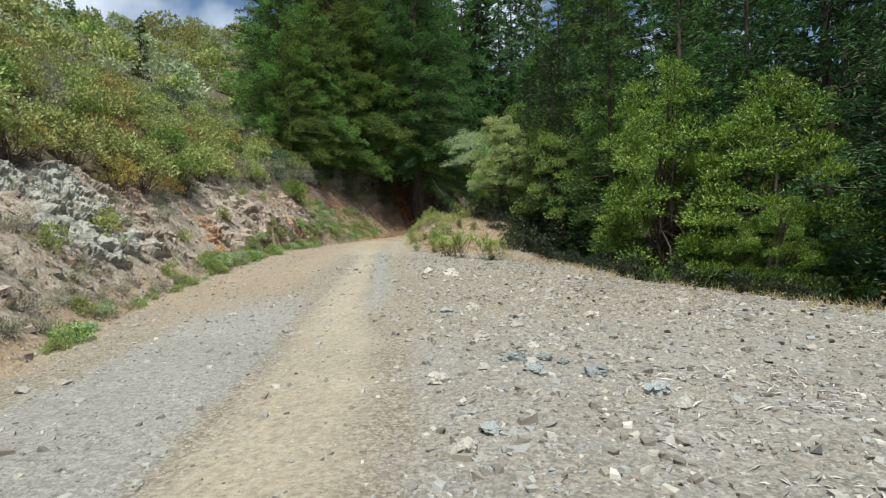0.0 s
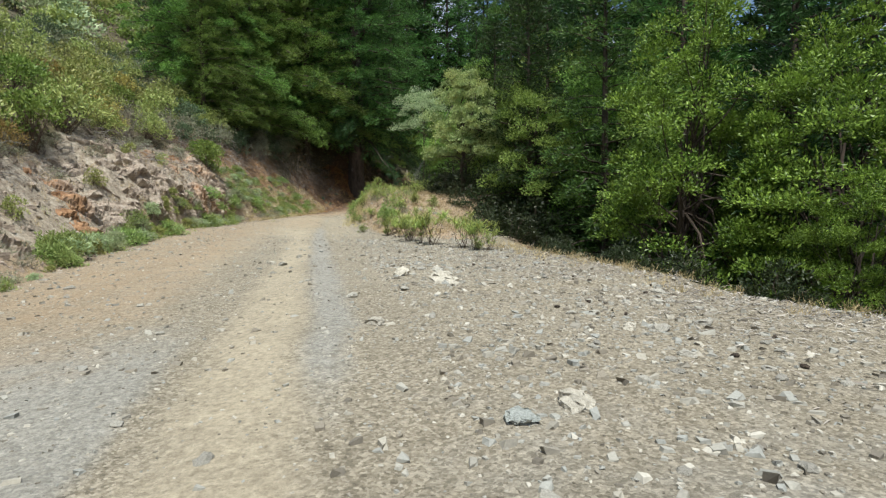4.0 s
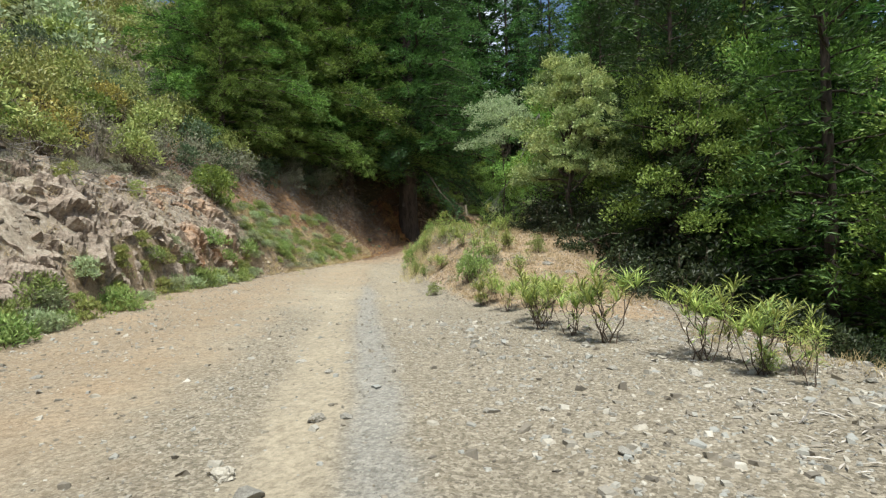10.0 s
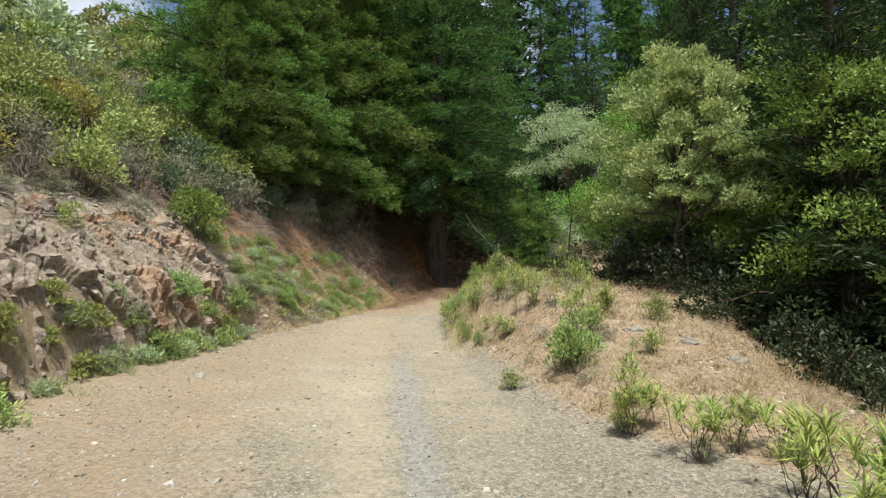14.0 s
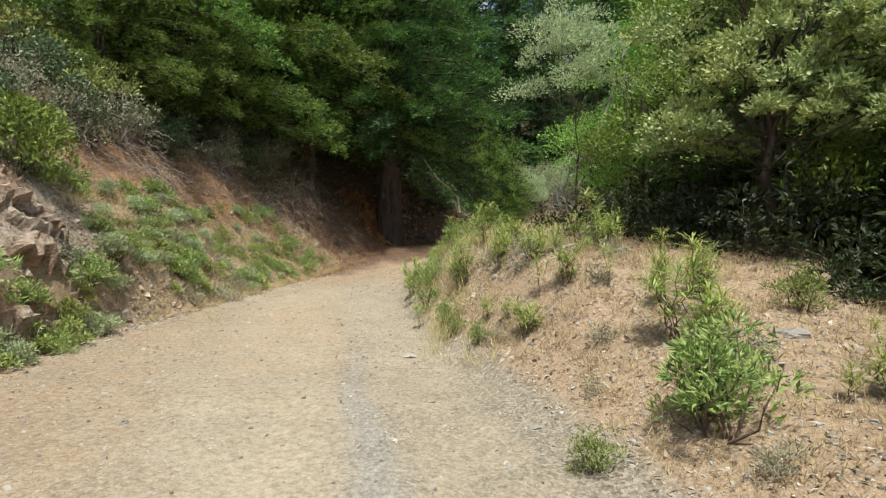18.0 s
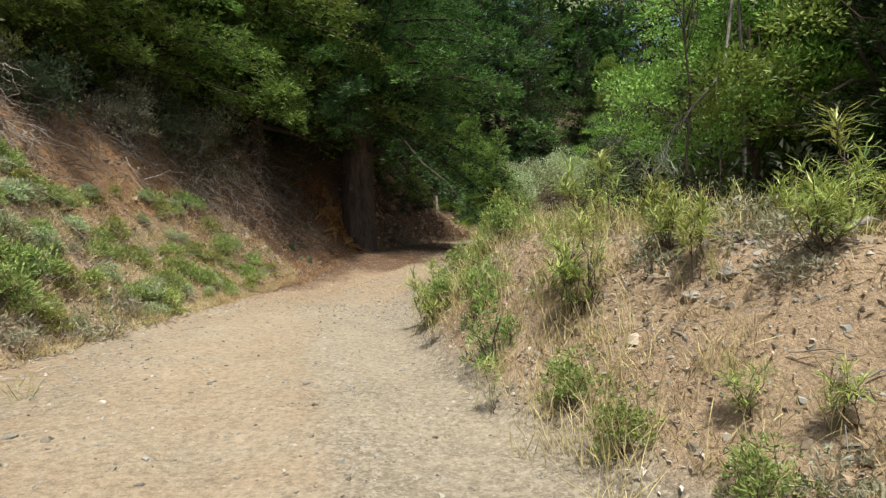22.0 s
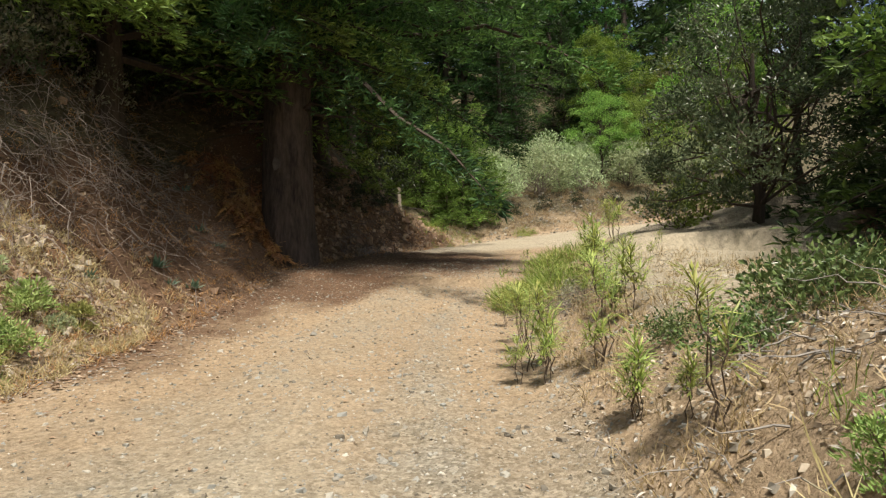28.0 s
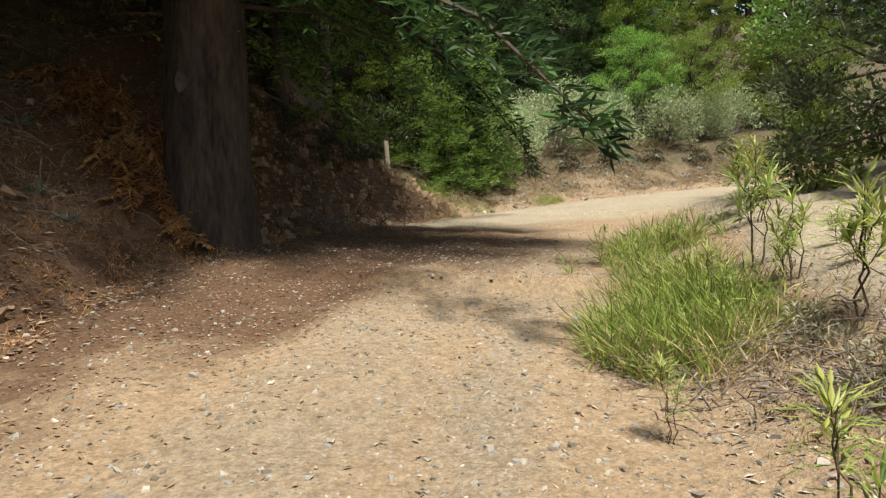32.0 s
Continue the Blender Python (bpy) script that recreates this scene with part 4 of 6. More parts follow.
fill([green_tree], [(6.3, 34.0, 0, 1.15), (9.6, 33.0, 20, 1.5), (11.8, 28.2, 60, 1.5), (10.0, 38.5, 130, 1.7), (4.7, 43.4, 30, 1.05), (5.2, 40.6, 90, 1.15), (6.9, 44.8, 10, 1.5), (12.6, 55.8, 70, 1.45), (18.5, 71.0, 200, 0.8), (15.5, 71.5, 40, 0.8)], "green small trees")

# ---------------------------------------------------------------- hillside shrubs
near_kinds = [
    shrub("chaparral_shrub", 21, CHAP, 26, 56, 2.2, 0.14, 0.075, "dense yellow-green chaparral shrub on the hillside", low=0.3, every=1, limb_r=0.025),
    shrub("chaparral_shrub", 22, CHAP_GREEN, 24, 54, 2.0, 0.14, 0.075, "rounded green shrub on the hillside", low=0.25, every=1, limb_r=0.025),
    shrub("grey_shrub", 23, CHAP_GREY, 22, 42, 2.0, 0.12, 0.05, "grey half-bare shrub on the bank", twig=DRY_TWIG, low=0.2, every=1, limb_r=0.022),
    shrub("rust_shrub", 24, CHAP_RUST, 24, 54, 2.1, 0.12, 0.055, "ochre-brown drying shrub above the rock face", low=0.35, every=1, limb_r=0.025),
    shrub("chaparral_shrub", 25, DARK_BROAD, 22, 54, 2.0, 0.14, 0.07, "dark green shrub on the hillside", low=0.1),
]
far_kinds = [
    shrub("hill_shrub", 31, CHAP, 15, 40, 3.6, 0.34, 0.2, "yellow-green bush high on the hillside", low=0.0),
    shrub("hill_shrub", 32, CHAP_GREEN, 15, 40, 3.4, 0.34, 0.2, "green bush high on the hillside", low=0.0),
    shrub("hill_shrub", 33, CHAP_GREY, 15, 36, 3.2, 0.30, 0.17, "grey-green bush high on the hillside", low=0.0),
    shrub("hill_shrub", 34, SAGE, 15, 40, 3.4, 0.34, 0.2, "pale sage-green bush high on the hillside", low=0.0),
]
rng = np.random.default_rng(7)


def hillside(count, o_lo, o_hi, y_lo, y_hi, x_lo, gap):
    got = []
    while len(got) < count:
        y, x = rng.uniform(y_lo, y_hi, 400), rng.uniform(x_lo, -7, 400)
        o = bank_coords(x, y)[0]
        for a, b, c in zip(x, y, o):
            if o_lo < c < o_hi and len(got) < count and all((a - p[0]) ** 2 + (b - p[1]) ** 2 > gap * gap for p in got[-260:]):
                got.append((a, b, c))
        gap *= 0.97
    return got


kinds = {k: [] for k in range(5)}
for x, y, o in hillside(350, 2.9, 16, -4, 60, -30, 1.2):
    if (36.5 < y < 56 and o < 4.4) or (y < 26 and o < np.interp(y, [5, 18, 26], [3.5, 3.4, 2.9])):
        continue
    u, band = rng.random(), 17 < y < 39 and o < 7.0
    k = (3 if u < 0.34 else 2 if u < 0.5 else 1 if u < 0.62 else 0) if band else (0 if u < 0.42 else 1 if u < 0.62 else 2 if u < 0.8 else 4 if u < 0.92 else 3)
    if y > 40:
        k = 2 if u < 0.35 else 4 if u < 0.75 else 0
    kinds[k].append((x, y, rng.uniform(0, 360), rng.uniform(0.6, 1.15)))
for y in np.arange(37.5, 56, 0.75):
    fx = float(np.interp(y, FOOT[:, 1], FOOT[:, 0]))
    kinds[2 if rng.random() < 0.6 else 4].append((fx - rng.uniform(3.7, 4.6), y, rng.uniform(0, 360), rng.uniform(0.6, 0.95)))
for k, ob in enumerate(near_kinds):
    fill([ob], kinds[k], "shrubs of the near hillside")
kinds = {k: [] for k in range(4)}
for x, y, o in hillside(450, 15, 70, -6, 110, -90, 2.6):
    u = rng.random()
    kinds[0 if u < 0.4 else 1 if u < 0.62 else 2 if u < 0.8 else 3].append((x, y, rng.uniform(0, 360), rng.uniform(0.55, 1.1) * (1 + o / 140)))


def join_copies(name, ob, places, label):
    """Far copies of a plant, joined into one object."""
    src = [c for c in ob.children if c.name.startswith("foliage")][0].data
    v = np.empty(len(src.vertices) * 3, np.float32)
    src.vertices.foreach_get("co", v)
    v, q = v.reshape(-1, 3), np.arange(len(src.vertices)).reshape(-1, 4)
    s = Soup()
    for x, y, turn, size in places:
        c, d = math.cos(radians(turn)), math.sin(radians(turn))
        w = np.stack([v[:, 0] * c - v[:, 1] * d, v[:, 0] * d + v[:, 1] * c, v[:, 2]], -1) * size
        s.add(w + np.array([x, y, ground_z(x, y) - 0.1]), q)
    return tagged(new(name, s.mesh(name, src.materials[0])), label, "shrubs", kind="stuff")


for k, ob in enumerate(far_kinds):
    kinds[k].sort(key=lambda p: p[0] ** 2 + (p[1] - 25) ** 2)
    near = len(kinds[k]) * 6 // 10
    join_copies("far_shrubs", ob, kinds[k][near:], "far shrub cover high on the hillside")
    fill([ob], kinds[k][:near], "shrubs of the far hillside")


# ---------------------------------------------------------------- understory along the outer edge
# leaf colour of all three carries the shade under the edge trees
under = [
    shrub("edge_shrub", 41, UNDER_SHADED, 22, 54, 1.5, 0.12, 0.05, "leafy shrub at the outer edge of the turnout, darkened for shade", low=0.0),
    shrub("edge_shrub", 42, UNDER_SHADED, 22, 54, 1.7, 0.13, 0.06, "green shrub under the edge trees, darkened for shade", low=0.0),
    shrub("edge_shrub", 43, UNDER_SHADED, 22, 54, 1.4, 0.12, 0.055, "low shrub at the edge trees, darkened for shade", low=0.0),
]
rng = np.random.default_rng(17)
spots = []
for y in np.arange(7.5, 46, 0.62):
    e = rng.uniform(1.6, 4.0)
    spots.append((float(np.interp(y, EDGE_Y, EDGE_X)) + e, y + rng.normal() * 0.3, rng.uniform(0, 360), rng.uniform(0.45, 1.0)))
rng.shuffle(spots)
fill(under, [tuple(p) for p in spots], "understory of the outer slope")
spots = [(rng.uniform(5.5, 14), rng.uniform(46, 64), rng.uniform(0, 360), rng.uniform(0.7, 1.3)) for _ in range(26)]
# near-black leaves put the shade below the firs into the shrubs
far_under = shrub("forest_shrub", 44, UNDER_SHADED, 18, 46, 2.0, 0.17, 0.08, "shrub below the forest firs, darkened for shade", low=0.0)
spots = [p for p in spots if p[0] > np.interp(p[1], EDGE_Y, EDGE_X) + 0.5]
spots += [(rng.uniform(-16, -2), rng.uniform(63, 72), rng.uniform(0, 360), rng.uniform(0.7, 1.4)) for _ in range(26)]
# near-black shrubs added to darken the shaded hollow by the great fir
spots += [(-0.4, 62.4, 0, 0.38), (0.5, 63.2, 70, 0.36), (1.3, 64.2, 140, 0.35), (-1.3, 62.0, 200, 0.4), (0.2, 64.6, 30, 0.5), (1.0, 65.6, 90, 0.5), (-6.5, 59.5, 0, 0.8), (-7.6, 57.8, 50, 0.9), (-5.4, 61.0, 90, 0.8), (-8.6, 55.6, 10, 0.8), (-3.6, 61.6, 0, 0.7), (-9.4, 60.0, 200, 1.0), (-5.0, 63.4, 70, 1.0)]
for x, y in ((2.0, 69.6), (3.0, 68.6), (4.4, 70.6), (6.2, 70.0), (7.0, 72.5), (5.2, 72.6), (3.6, 73.4), (8.8, 74.6), (11.5, 75.2), (15.2, 75.5), (19, 75)):
    spots.append((x, y, rng.uniform(0, 360), rng.uniform(0.8, 1.2)))
# shade-dark shrubs, mostly in place of the fir boughs below the oak
spots += [(3.3, 35.4, 0, 0.95), (4.4, 34.4, 50, 1.1), (2.6, 37.2, 90, 0.8), (5.4, 33.2, 120, 1.2), (4.4, 32.6, 20, 0.8), (2.2, 40.9, 200, 0.8), (2.9, 39.6, 20, 0.9), (1.4, 42.4, 70, 0.7), (6.0, 31.4, 10, 1.1)]
spots += [(x, y, 90 * x, 0.22 + 0.12 * math.sin(5 * y)) for x, y in ((-1.9, 60.2), (-1.4, 60.9), (-0.9, 61.4), (-0.5, 61.9), (-0.1, 62.3), (0.3, 62.9), (0.7, 63.4), (1.0, 63.9), (1.4, 64.5), (-1.2, 61.7), (-0.3, 62.9), (0.5, 64.2), (1.1, 65.0), (-1.8, 61.5))]
spots += [(8.2, 68.2, 0, 0.4), (10.2, 68.5, 50, 0.45), (12.2, 68.7, 100, 0.4), (14.2, 68.5, 20, 0.45), (16.4, 68.4, 10, 0.5), (18.6, 68.8, 60, 0.5), (2.5, 35.3, 0, 0.6), (2.4, 36.5, 70, 0.6), (3.3, 30.5, 0, 0.6), (3.9, 32.2, 80, 0.7), (3.0, 33.6, 160, 0.6), (4.2, 34.4, 30, 0.7), (2.9, 37.4, 200, 0.6), (3.6, 38.8, 20, 0.7), (3.2, 28.6, 110, 0.6), (3.0, 40.2, 20, 0.6), (4.4, 29.6, 20, 0.8)]
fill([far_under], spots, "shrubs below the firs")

# grey-green shrubs beyond the bend
sage = shrub("sage_shrub", 45, SAGE, 34, 80, 3.4, 0.17, 0.08, "pale grey-green shrub above the road bend", low=0.05, limb_r=0.035, twig=DRY_TWIG)
fill([sage], [(8.2, 69.4, 0, 0.8), (10.6, 70.0, 90, 0.95), (13.4, 70.2, 200, 0.9), (16.2, 70.0, 20, 0.85), (9.6, 72.0, 140, 0.9), (12.2, 72.6, 66, 1.0), (15.0, 72.8, 10, 0.9), (7.2, 71.4, 10, 0.9), (18.6, 70.6, 50, 0.8), (20.8, 70.9, 150, 0.9), (18.0, 73.0, 10, 0.9), (23.5, 71.5, 88, 0.9)], "pale shrubs at the bend")
mid_green = shrub("bend_shrub", 46, CHAP_GREEN, 22, 54, 1.9, 0.14, 0.065, "yellow-green shrub beside the bend", low=0.0)
fill([mid_green], [(8.4, 56.3, 0, 1.0), (10.6, 57.6, 90, 1.2), (12.6, 57.4, 120, 1.2), (15.5, 59.0, 20, 1.0)], "yellow-green shrubs beside the bend")

bank_green = shrub("bank_shrub", 49, CHAP_GREEN, 18, 50, 1.0, 0.10, 0.05, "trailing green growth on the bank by the post", low=0.0, squash=0.6)
fill([bank_green], [(0.4, 63.6, 0, 0.8), (1.4, 65.2, 60, 0.8), (2.9, 65.6, 120, 0.7), (-0.9, 62.6, 0, 0.8), (2.8, 67.6, 20, 0.9), (0.6, 66.2, 200, 1.1), (1.4, 68.4, 10, 1.4), (-0.6, 65.6, 50, 1.2), (3.9, 66.4, 20, 0.7)], "green growth on the bank")
# bright green bush on the outcrop, and cushions on the rock
green_bush = shrub("green_bush", 47, CHAP_GREEN, 26, 60, 1.5, 0.13, 0.06, "vivid green leafy bush growing from the outcrop", low=0.0, squash=1.15)
fill([green_bush], [(-9.55, 37.6, 0, 1.0), (-9.9, 38.6, 80, 0.9), (-10.6, 39.2, 10, 0.6)], "vivid bushes of the outcrop")
cushion = shrub("cushion_shrub", 48, CHAP, 16, 56, 0.9, 0.09, 0.04, "low yellow-green cushion shrub on the rock face", low=0.0)
spots = [(-8.9, 15.6, 0, 1.2), (-8.0, 17.2, 50, 0.7), (-8.6, 13.0, 80, 0.8), (-9.6, 16.8, 20, 1.0), (-9.4, 21.2, 66, 0.7), (-9.9, 26.3, 120, 0.7), (-10.1, 29.5, 0, 0.8), (-9.6, 11.8, 20, 0.9), (-10.2, 33.0, 40, 0.7), (-8.2, 10.4, 99, 0.6)]
fill([cushion], spots, "cushions on the rock face")

# low green growth along the foot of the bank
low_a = shrub("low_shrub", 51, LOW_GREEN, 20, 56, 0.95, 0.12, 0.03, "low spreading green shrub at the foot of the bank", low=0.0, squash=0.75)
low_b = shrub("low_shrub", 52, SAGE, 18, 52, 0.85, 0.10, 0.026, "low grey-green shrub at the foot of the bank", low=0.0, squash=0.7, twig=DRY_TWIG)
low_c = shrub("low_shrub", 53, CHAP, 18, 50, 0.7, 0.10, 0.03, "small yellowing shrub at the road's edge", low=0.0, squash=0.8)
spots = []
for y in np.concatenate([np.arange(9, 20, 0.8), np.arange(20, 38, 0.26), np.arange(38, 50.2, 0.085)]):
    o = rng.uniform(-0.25, 0.45) if y < 38 else rng.uniform(0.1, 2.5) ** 1.1
    fx = float(np.interp(y, FOOT[:, 1], FOOT[:, 0]))
    spots.append((fx - o, y + rng.normal() * 0.2, rng.uniform(0, 360), rng.uniform(0.5, 1.0) * (0.7 if y < 20 else 1.05 if y < 38 else 0.85)))
rng.shuffle(spots)
fill([low_a, low_b, low_c], [tuple(p) for p in spots], "low growth along the bank")


# ---------------------------------------------------------------- tall lance-leaved plants of the mound
def lance_plant(seed, stems, height, label, spread_=0.3, mat=YERBA, low=0.55):
    rng = np.random.default_rng(seed)
    ob = thing("lance_leaf_plant", (0, 0, -60), label, "plant")
    for k in range(stems):
        wood, leaf = Soup(), Soup()
        az, h = rng.uniform(0, 6.28), height * rng.uniform(0.6, 1.1)
        tip = np.array([math.cos(az) * spread_ * rng.uniform(0.3, 1.0), math.sin(az) * spread_ * rng.uniform(0.3, 1.0), h])
        path = bend_path((rng.normal() * 0.04, rng.normal() * 0.04, -0.08), tip, rng, 8, 0, 0.07)
        wood.tube(path, np.linspace(0.009, 0.004, 8), 5)
        heads = [(path, low)]
        for _ in range(rng.integers(0, 3)):
            p0 = path[rng.integers(3, 6)]
            br = bend_path(p0, p0 + np.array([rng.normal() * 0.12, rng.normal() * 0.12, rng.uniform(0.15, 0.3) * height]), rng, 5, 0, 0.06)
            wood.tube(br, np.linspace(0.006, 0.003, 5), 4)
            heads.append((br, low - 0.15))
        for pth, lo in heads:
            n = 19
            s = rng.uniform(lo, 1.0, n) ** 0.6
            u = np.linspace(0, 1, len(pth))
            b = np.stack([np.interp(s, u, pth[:, c]) for c in range(3)], -1)
            a = np.arange(n) * 2.4 + rng.normal(size=n) * 0.3
            lift = 0.35 + 1.6 * np.clip((s - 0.8) / 0.2, 0, 1) + rng.normal(size=n) * 0.25
            w = unit(np.stack([np.cos(a), np.sin(a), lift], -1))
            ac = unit(np.cross(w, (0, 0, 1.0)))
            ln = rng.uniform(0.19, 0.31, n) * (0.8 + 0.3 * height)
            half = 0.55
            leaf.leaves(b, w, ac, ln * half, rng.uniform(0.018, 0.028, n), 0.03)
            w2 = unit(w + np.array([0, 0, -0.55]))
            leaf.leaves(b + w * (ln * half * 0.72)[:, None], w2, unit(np.cross(w2, (0, 0, 1.0))), ln * half, rng.uniform(0.016, 0.024, n), 0.03)
        st = hang("stem", wood.mesh("stem", TWIG, True), ob)
        hang("leaves", leaf.mesh("stem_leaves", mat), st, kind="stuff")
    return ob


kinds = [lance_plant(61, 5, 0.85, "branching plant with narrow yellow-green leaves on dark stems"),
         lance_plant(62, 3, 1.05, "tall narrow-leaved plant on thin dark stems", 0.22),
         lance_plant(63, 7, 0.65, "low clump of narrow green leaves on the mound", 0.35),
         lance_plant(65, 8, 0.9, "candelabra of dark stems under an umbrella of narrow leaves", 0.55, low=0.8),
         lance_plant(64, 2, 0.75, "slender plant with a tuft of lance leaves", 0.15)]
CANDELABRA = [(0.72, 23.65, 0, 1.2), (0.41, 24.31, 60, 0.95), (0.16, 25.41, 120, 1.05), (1.44, 22.35, 200, 1.05), (1.7, 21.65, 30, 0.95), (-0.47, 28.23, 10, 0.75), (-0.15, 27.28, 90, 0.75), (0.3, 27.4, 150, 0.7), (0.66, 27.2, 70, 0.65), (0.2, 26.1, 20, 0.8)]
spots = [(0.99, 23.24, 0, 0.7), (-0.04, 32.6, 0, 1.0), (0.36, 32.8, 0, 0.9), (0.1, 32.2, 30, 0.9), (-0.66, 47.52, 0, 0.85), (-0.48, 47.45, 60, 0.8), (-0.33, 46.56, 0, 0.9), (-0.93, 45.19, 90, 0.7),
         (-1.09, 44.34, 0, 0.8), (-1.76, 37.78, 0, 0.85), (-1.68, 37.7, 70, 0.7), (-2.5, 37.65, 0, 0.45), (-0.71, 36.1, 0, 0.75), (-1.1, 36.8, 40, 0.7), (-0.88, 39.2, 0, 1.0), (-0.75, 38.9, 0, 0.9), (-0.5, 38.4, 20, 0.9),
         (-2.5, 41.2, 0, 0.75), (-2.4, 42.0, 60, 0.85), (-2.6, 40.4, 100, 0.6), (-2.2, 41.5, 20, 0.8), (-1.33, 35.3, 0, 0.5), (-1.5, 35.8, 0, 0.4), (0.85, 37.4, 0, 1.1), (1.05, 37.2, 60, 1.0), (0.6, 37.6, 20, 0.9), (-0.43, 35.0, 0, 0.5), (-0.12, 34.3, 0, 0.55), (-0.12, 48.99, 0, 0.75), (-0.34, 48.35, 0, 0.8), (-0.65, 47.1, 0, 0.85), (0.75, 48.09, 0, 0.8)]
for x, y, n, sx, sy in ((1.8, 21.4, 4, 0.4, 0.5), (-0.3, 28.6, 3, 0.5, 0.5), (0.8, 31.0, 3, 0.8, 0.6), (-2.1, 40.0, 4, 0.3, 1.2), (-2.2, 41.4, 3, 0.2, 0.4), (-1.3, 41.4, 10, 0.35, 0.5), (0.6, 36.9, 4, 0.8, 0.5),
                        (2.2, 42.2, 8, 0.8, 1.5), (-0.9, 34.8, 3, 0.5, 0.8), (3.6, 51.6, 5, 0.8, 1.0), (0.4, 34.2, 4, 1.0, 1.2), (1.5, 38.5, 8, 0.8, 1.6), (-0.2, 41.2, 12, 0.8, 0.8), (0.3, 42.6, 6, 0.6, 0.6), (2.4, 55.2, 6, 0.6, 0.6)):
    for _ in range(n):
        spots.append((x + rng.normal() * sx * 0.6, y + rng.normal() * sy * 0.6, rng.uniform(0, 360), rng.uniform(0.4, 0.85)))
spots += [(-0.98, 47.06, 20, 0.62), (-0.77, 46.8, 70, 0.68), (1.02, 48.9, 0, 0.7), (0.6, 47.9, 50, 0.75), (0.43, 47.5, 110, 0.6), (-1.02, 45.1, 10, 0.5), (-1.0, 44.6, 80, 0.5), (-0.48, 46.4, 30, 0.65), (0.26, 50.36, 0, 0.5),
          (1.75, 51.6, 0, 0.7), (2.4, 51.4, 40, 0.75), (1.35, 49.7, 60, 0.5), (5.2, 54.6, 40, 1.4), (4.2, 53.4, 0, 1.0), (-1.6, 37.6, 0, 0.8), (-1.0, 37.4, 60, 0.75), (-0.95, 36.95, 90, 0.7), (-1.58, 38.1, 20, 0.7)]
spots = [p for p in spots if p[0] > np.interp(p[1], MF_Y, MF_X) - 0.1]
for x, y, turn, size in ((3.17, 52.4, 30, 1.4), (1.98, 50.4, 90, 1.2), (2.6, 51.5, 10, 1.0), (0.43, 47.3, 200, 0.9), (1.3, 48.6, 130, 0.9)):
    tagged(again(kinds[4], x, y, turn, size), group="lance-leaved plants of the mound")
for x, y, turn, size in CANDELABRA:
    tagged(again(kinds[3], x, y, turn, size), group="lance-leaved plants of the mound")
settle(kinds.pop(3), 0.05, 24.9, 0, 0.9)
for p in [p for p in spots if p[1] > 44]:
    tagged(again(kinds[1] if p[2] > 120 or p[2] == 0 else kinds[3], *p), group="lance-leaved plants of the mound")
spots = [p for p in spots if p[1] <= 44]
fill(kinds, spots, "lance-leaved plants of the mound")

# leafy bushes of the mound
mound_bush = shrub("mound_bush", 71, LOW_GREEN, 22, 54, 1.0, 0.10, 0.028, "twiggy green bush on the mound's flank", low=0.05, squash=1.1)
fill([mound_bush], [(-1.75, 35.4, 0, 0.42), (-2.0, 39.5, 40, 0.6), (-0.52, 31.05, 10, 1.0), (-0.35, 31.35, 100, 0.8), (-1.5, 31.2, 60, 0.42), (-2.2, 41.2, 140, 0.6), (-1.35, 40.9, 70, 0.7), (-0.8, 41.6, 10, 0.72), (-0.2, 41.4, 200, 0.6), (0.4, 42.2, 150, 0.7), (-1.75, 42.3, 30, 0.6), (-1.5, 43.1, 80, 0.32), (1.6, 32.9, 200, 0.6), (-2.0, 36.3, 80, 0.45), (-2.05, 37.0, 20, 0.5)], "bushes of the mound")
seedling = shrub("fir_seedling", 72, FIR_TIP, 22, 60, 0.6, 0.07, 0.012, "small vivid green conifer seedling by the road", low=0.0, squash=1.4)
settle(seedling, -2.25, 38.5, 0, 1.0)
coyote = shrub("brush_oak", 73, BRUSH, 34, 44, 1.5, 0.075, 0.045, "low dark green brush oak spreading on the sandy bank", low=0.0, squash=0.42, limb_r=0.014)
fill([coyote], [(-0.45, 44.75, 0, 0.5), (0.15, 44.7, 70, 0.7), (0.85, 44.9, 120, 0.7), (-0.1, 45.8, 140, 0.4), (1.5, 45.2, 30, 0.6)], "green bushes on the sandy bank")
dry_brush = shrub("dry_brush", 74, CHAP_GREY, 16, 30, 0.7, 0.08, 0.02, "grey dry brush tangle", low=0.0, twig=DRY_TWIG, squash=0.7)
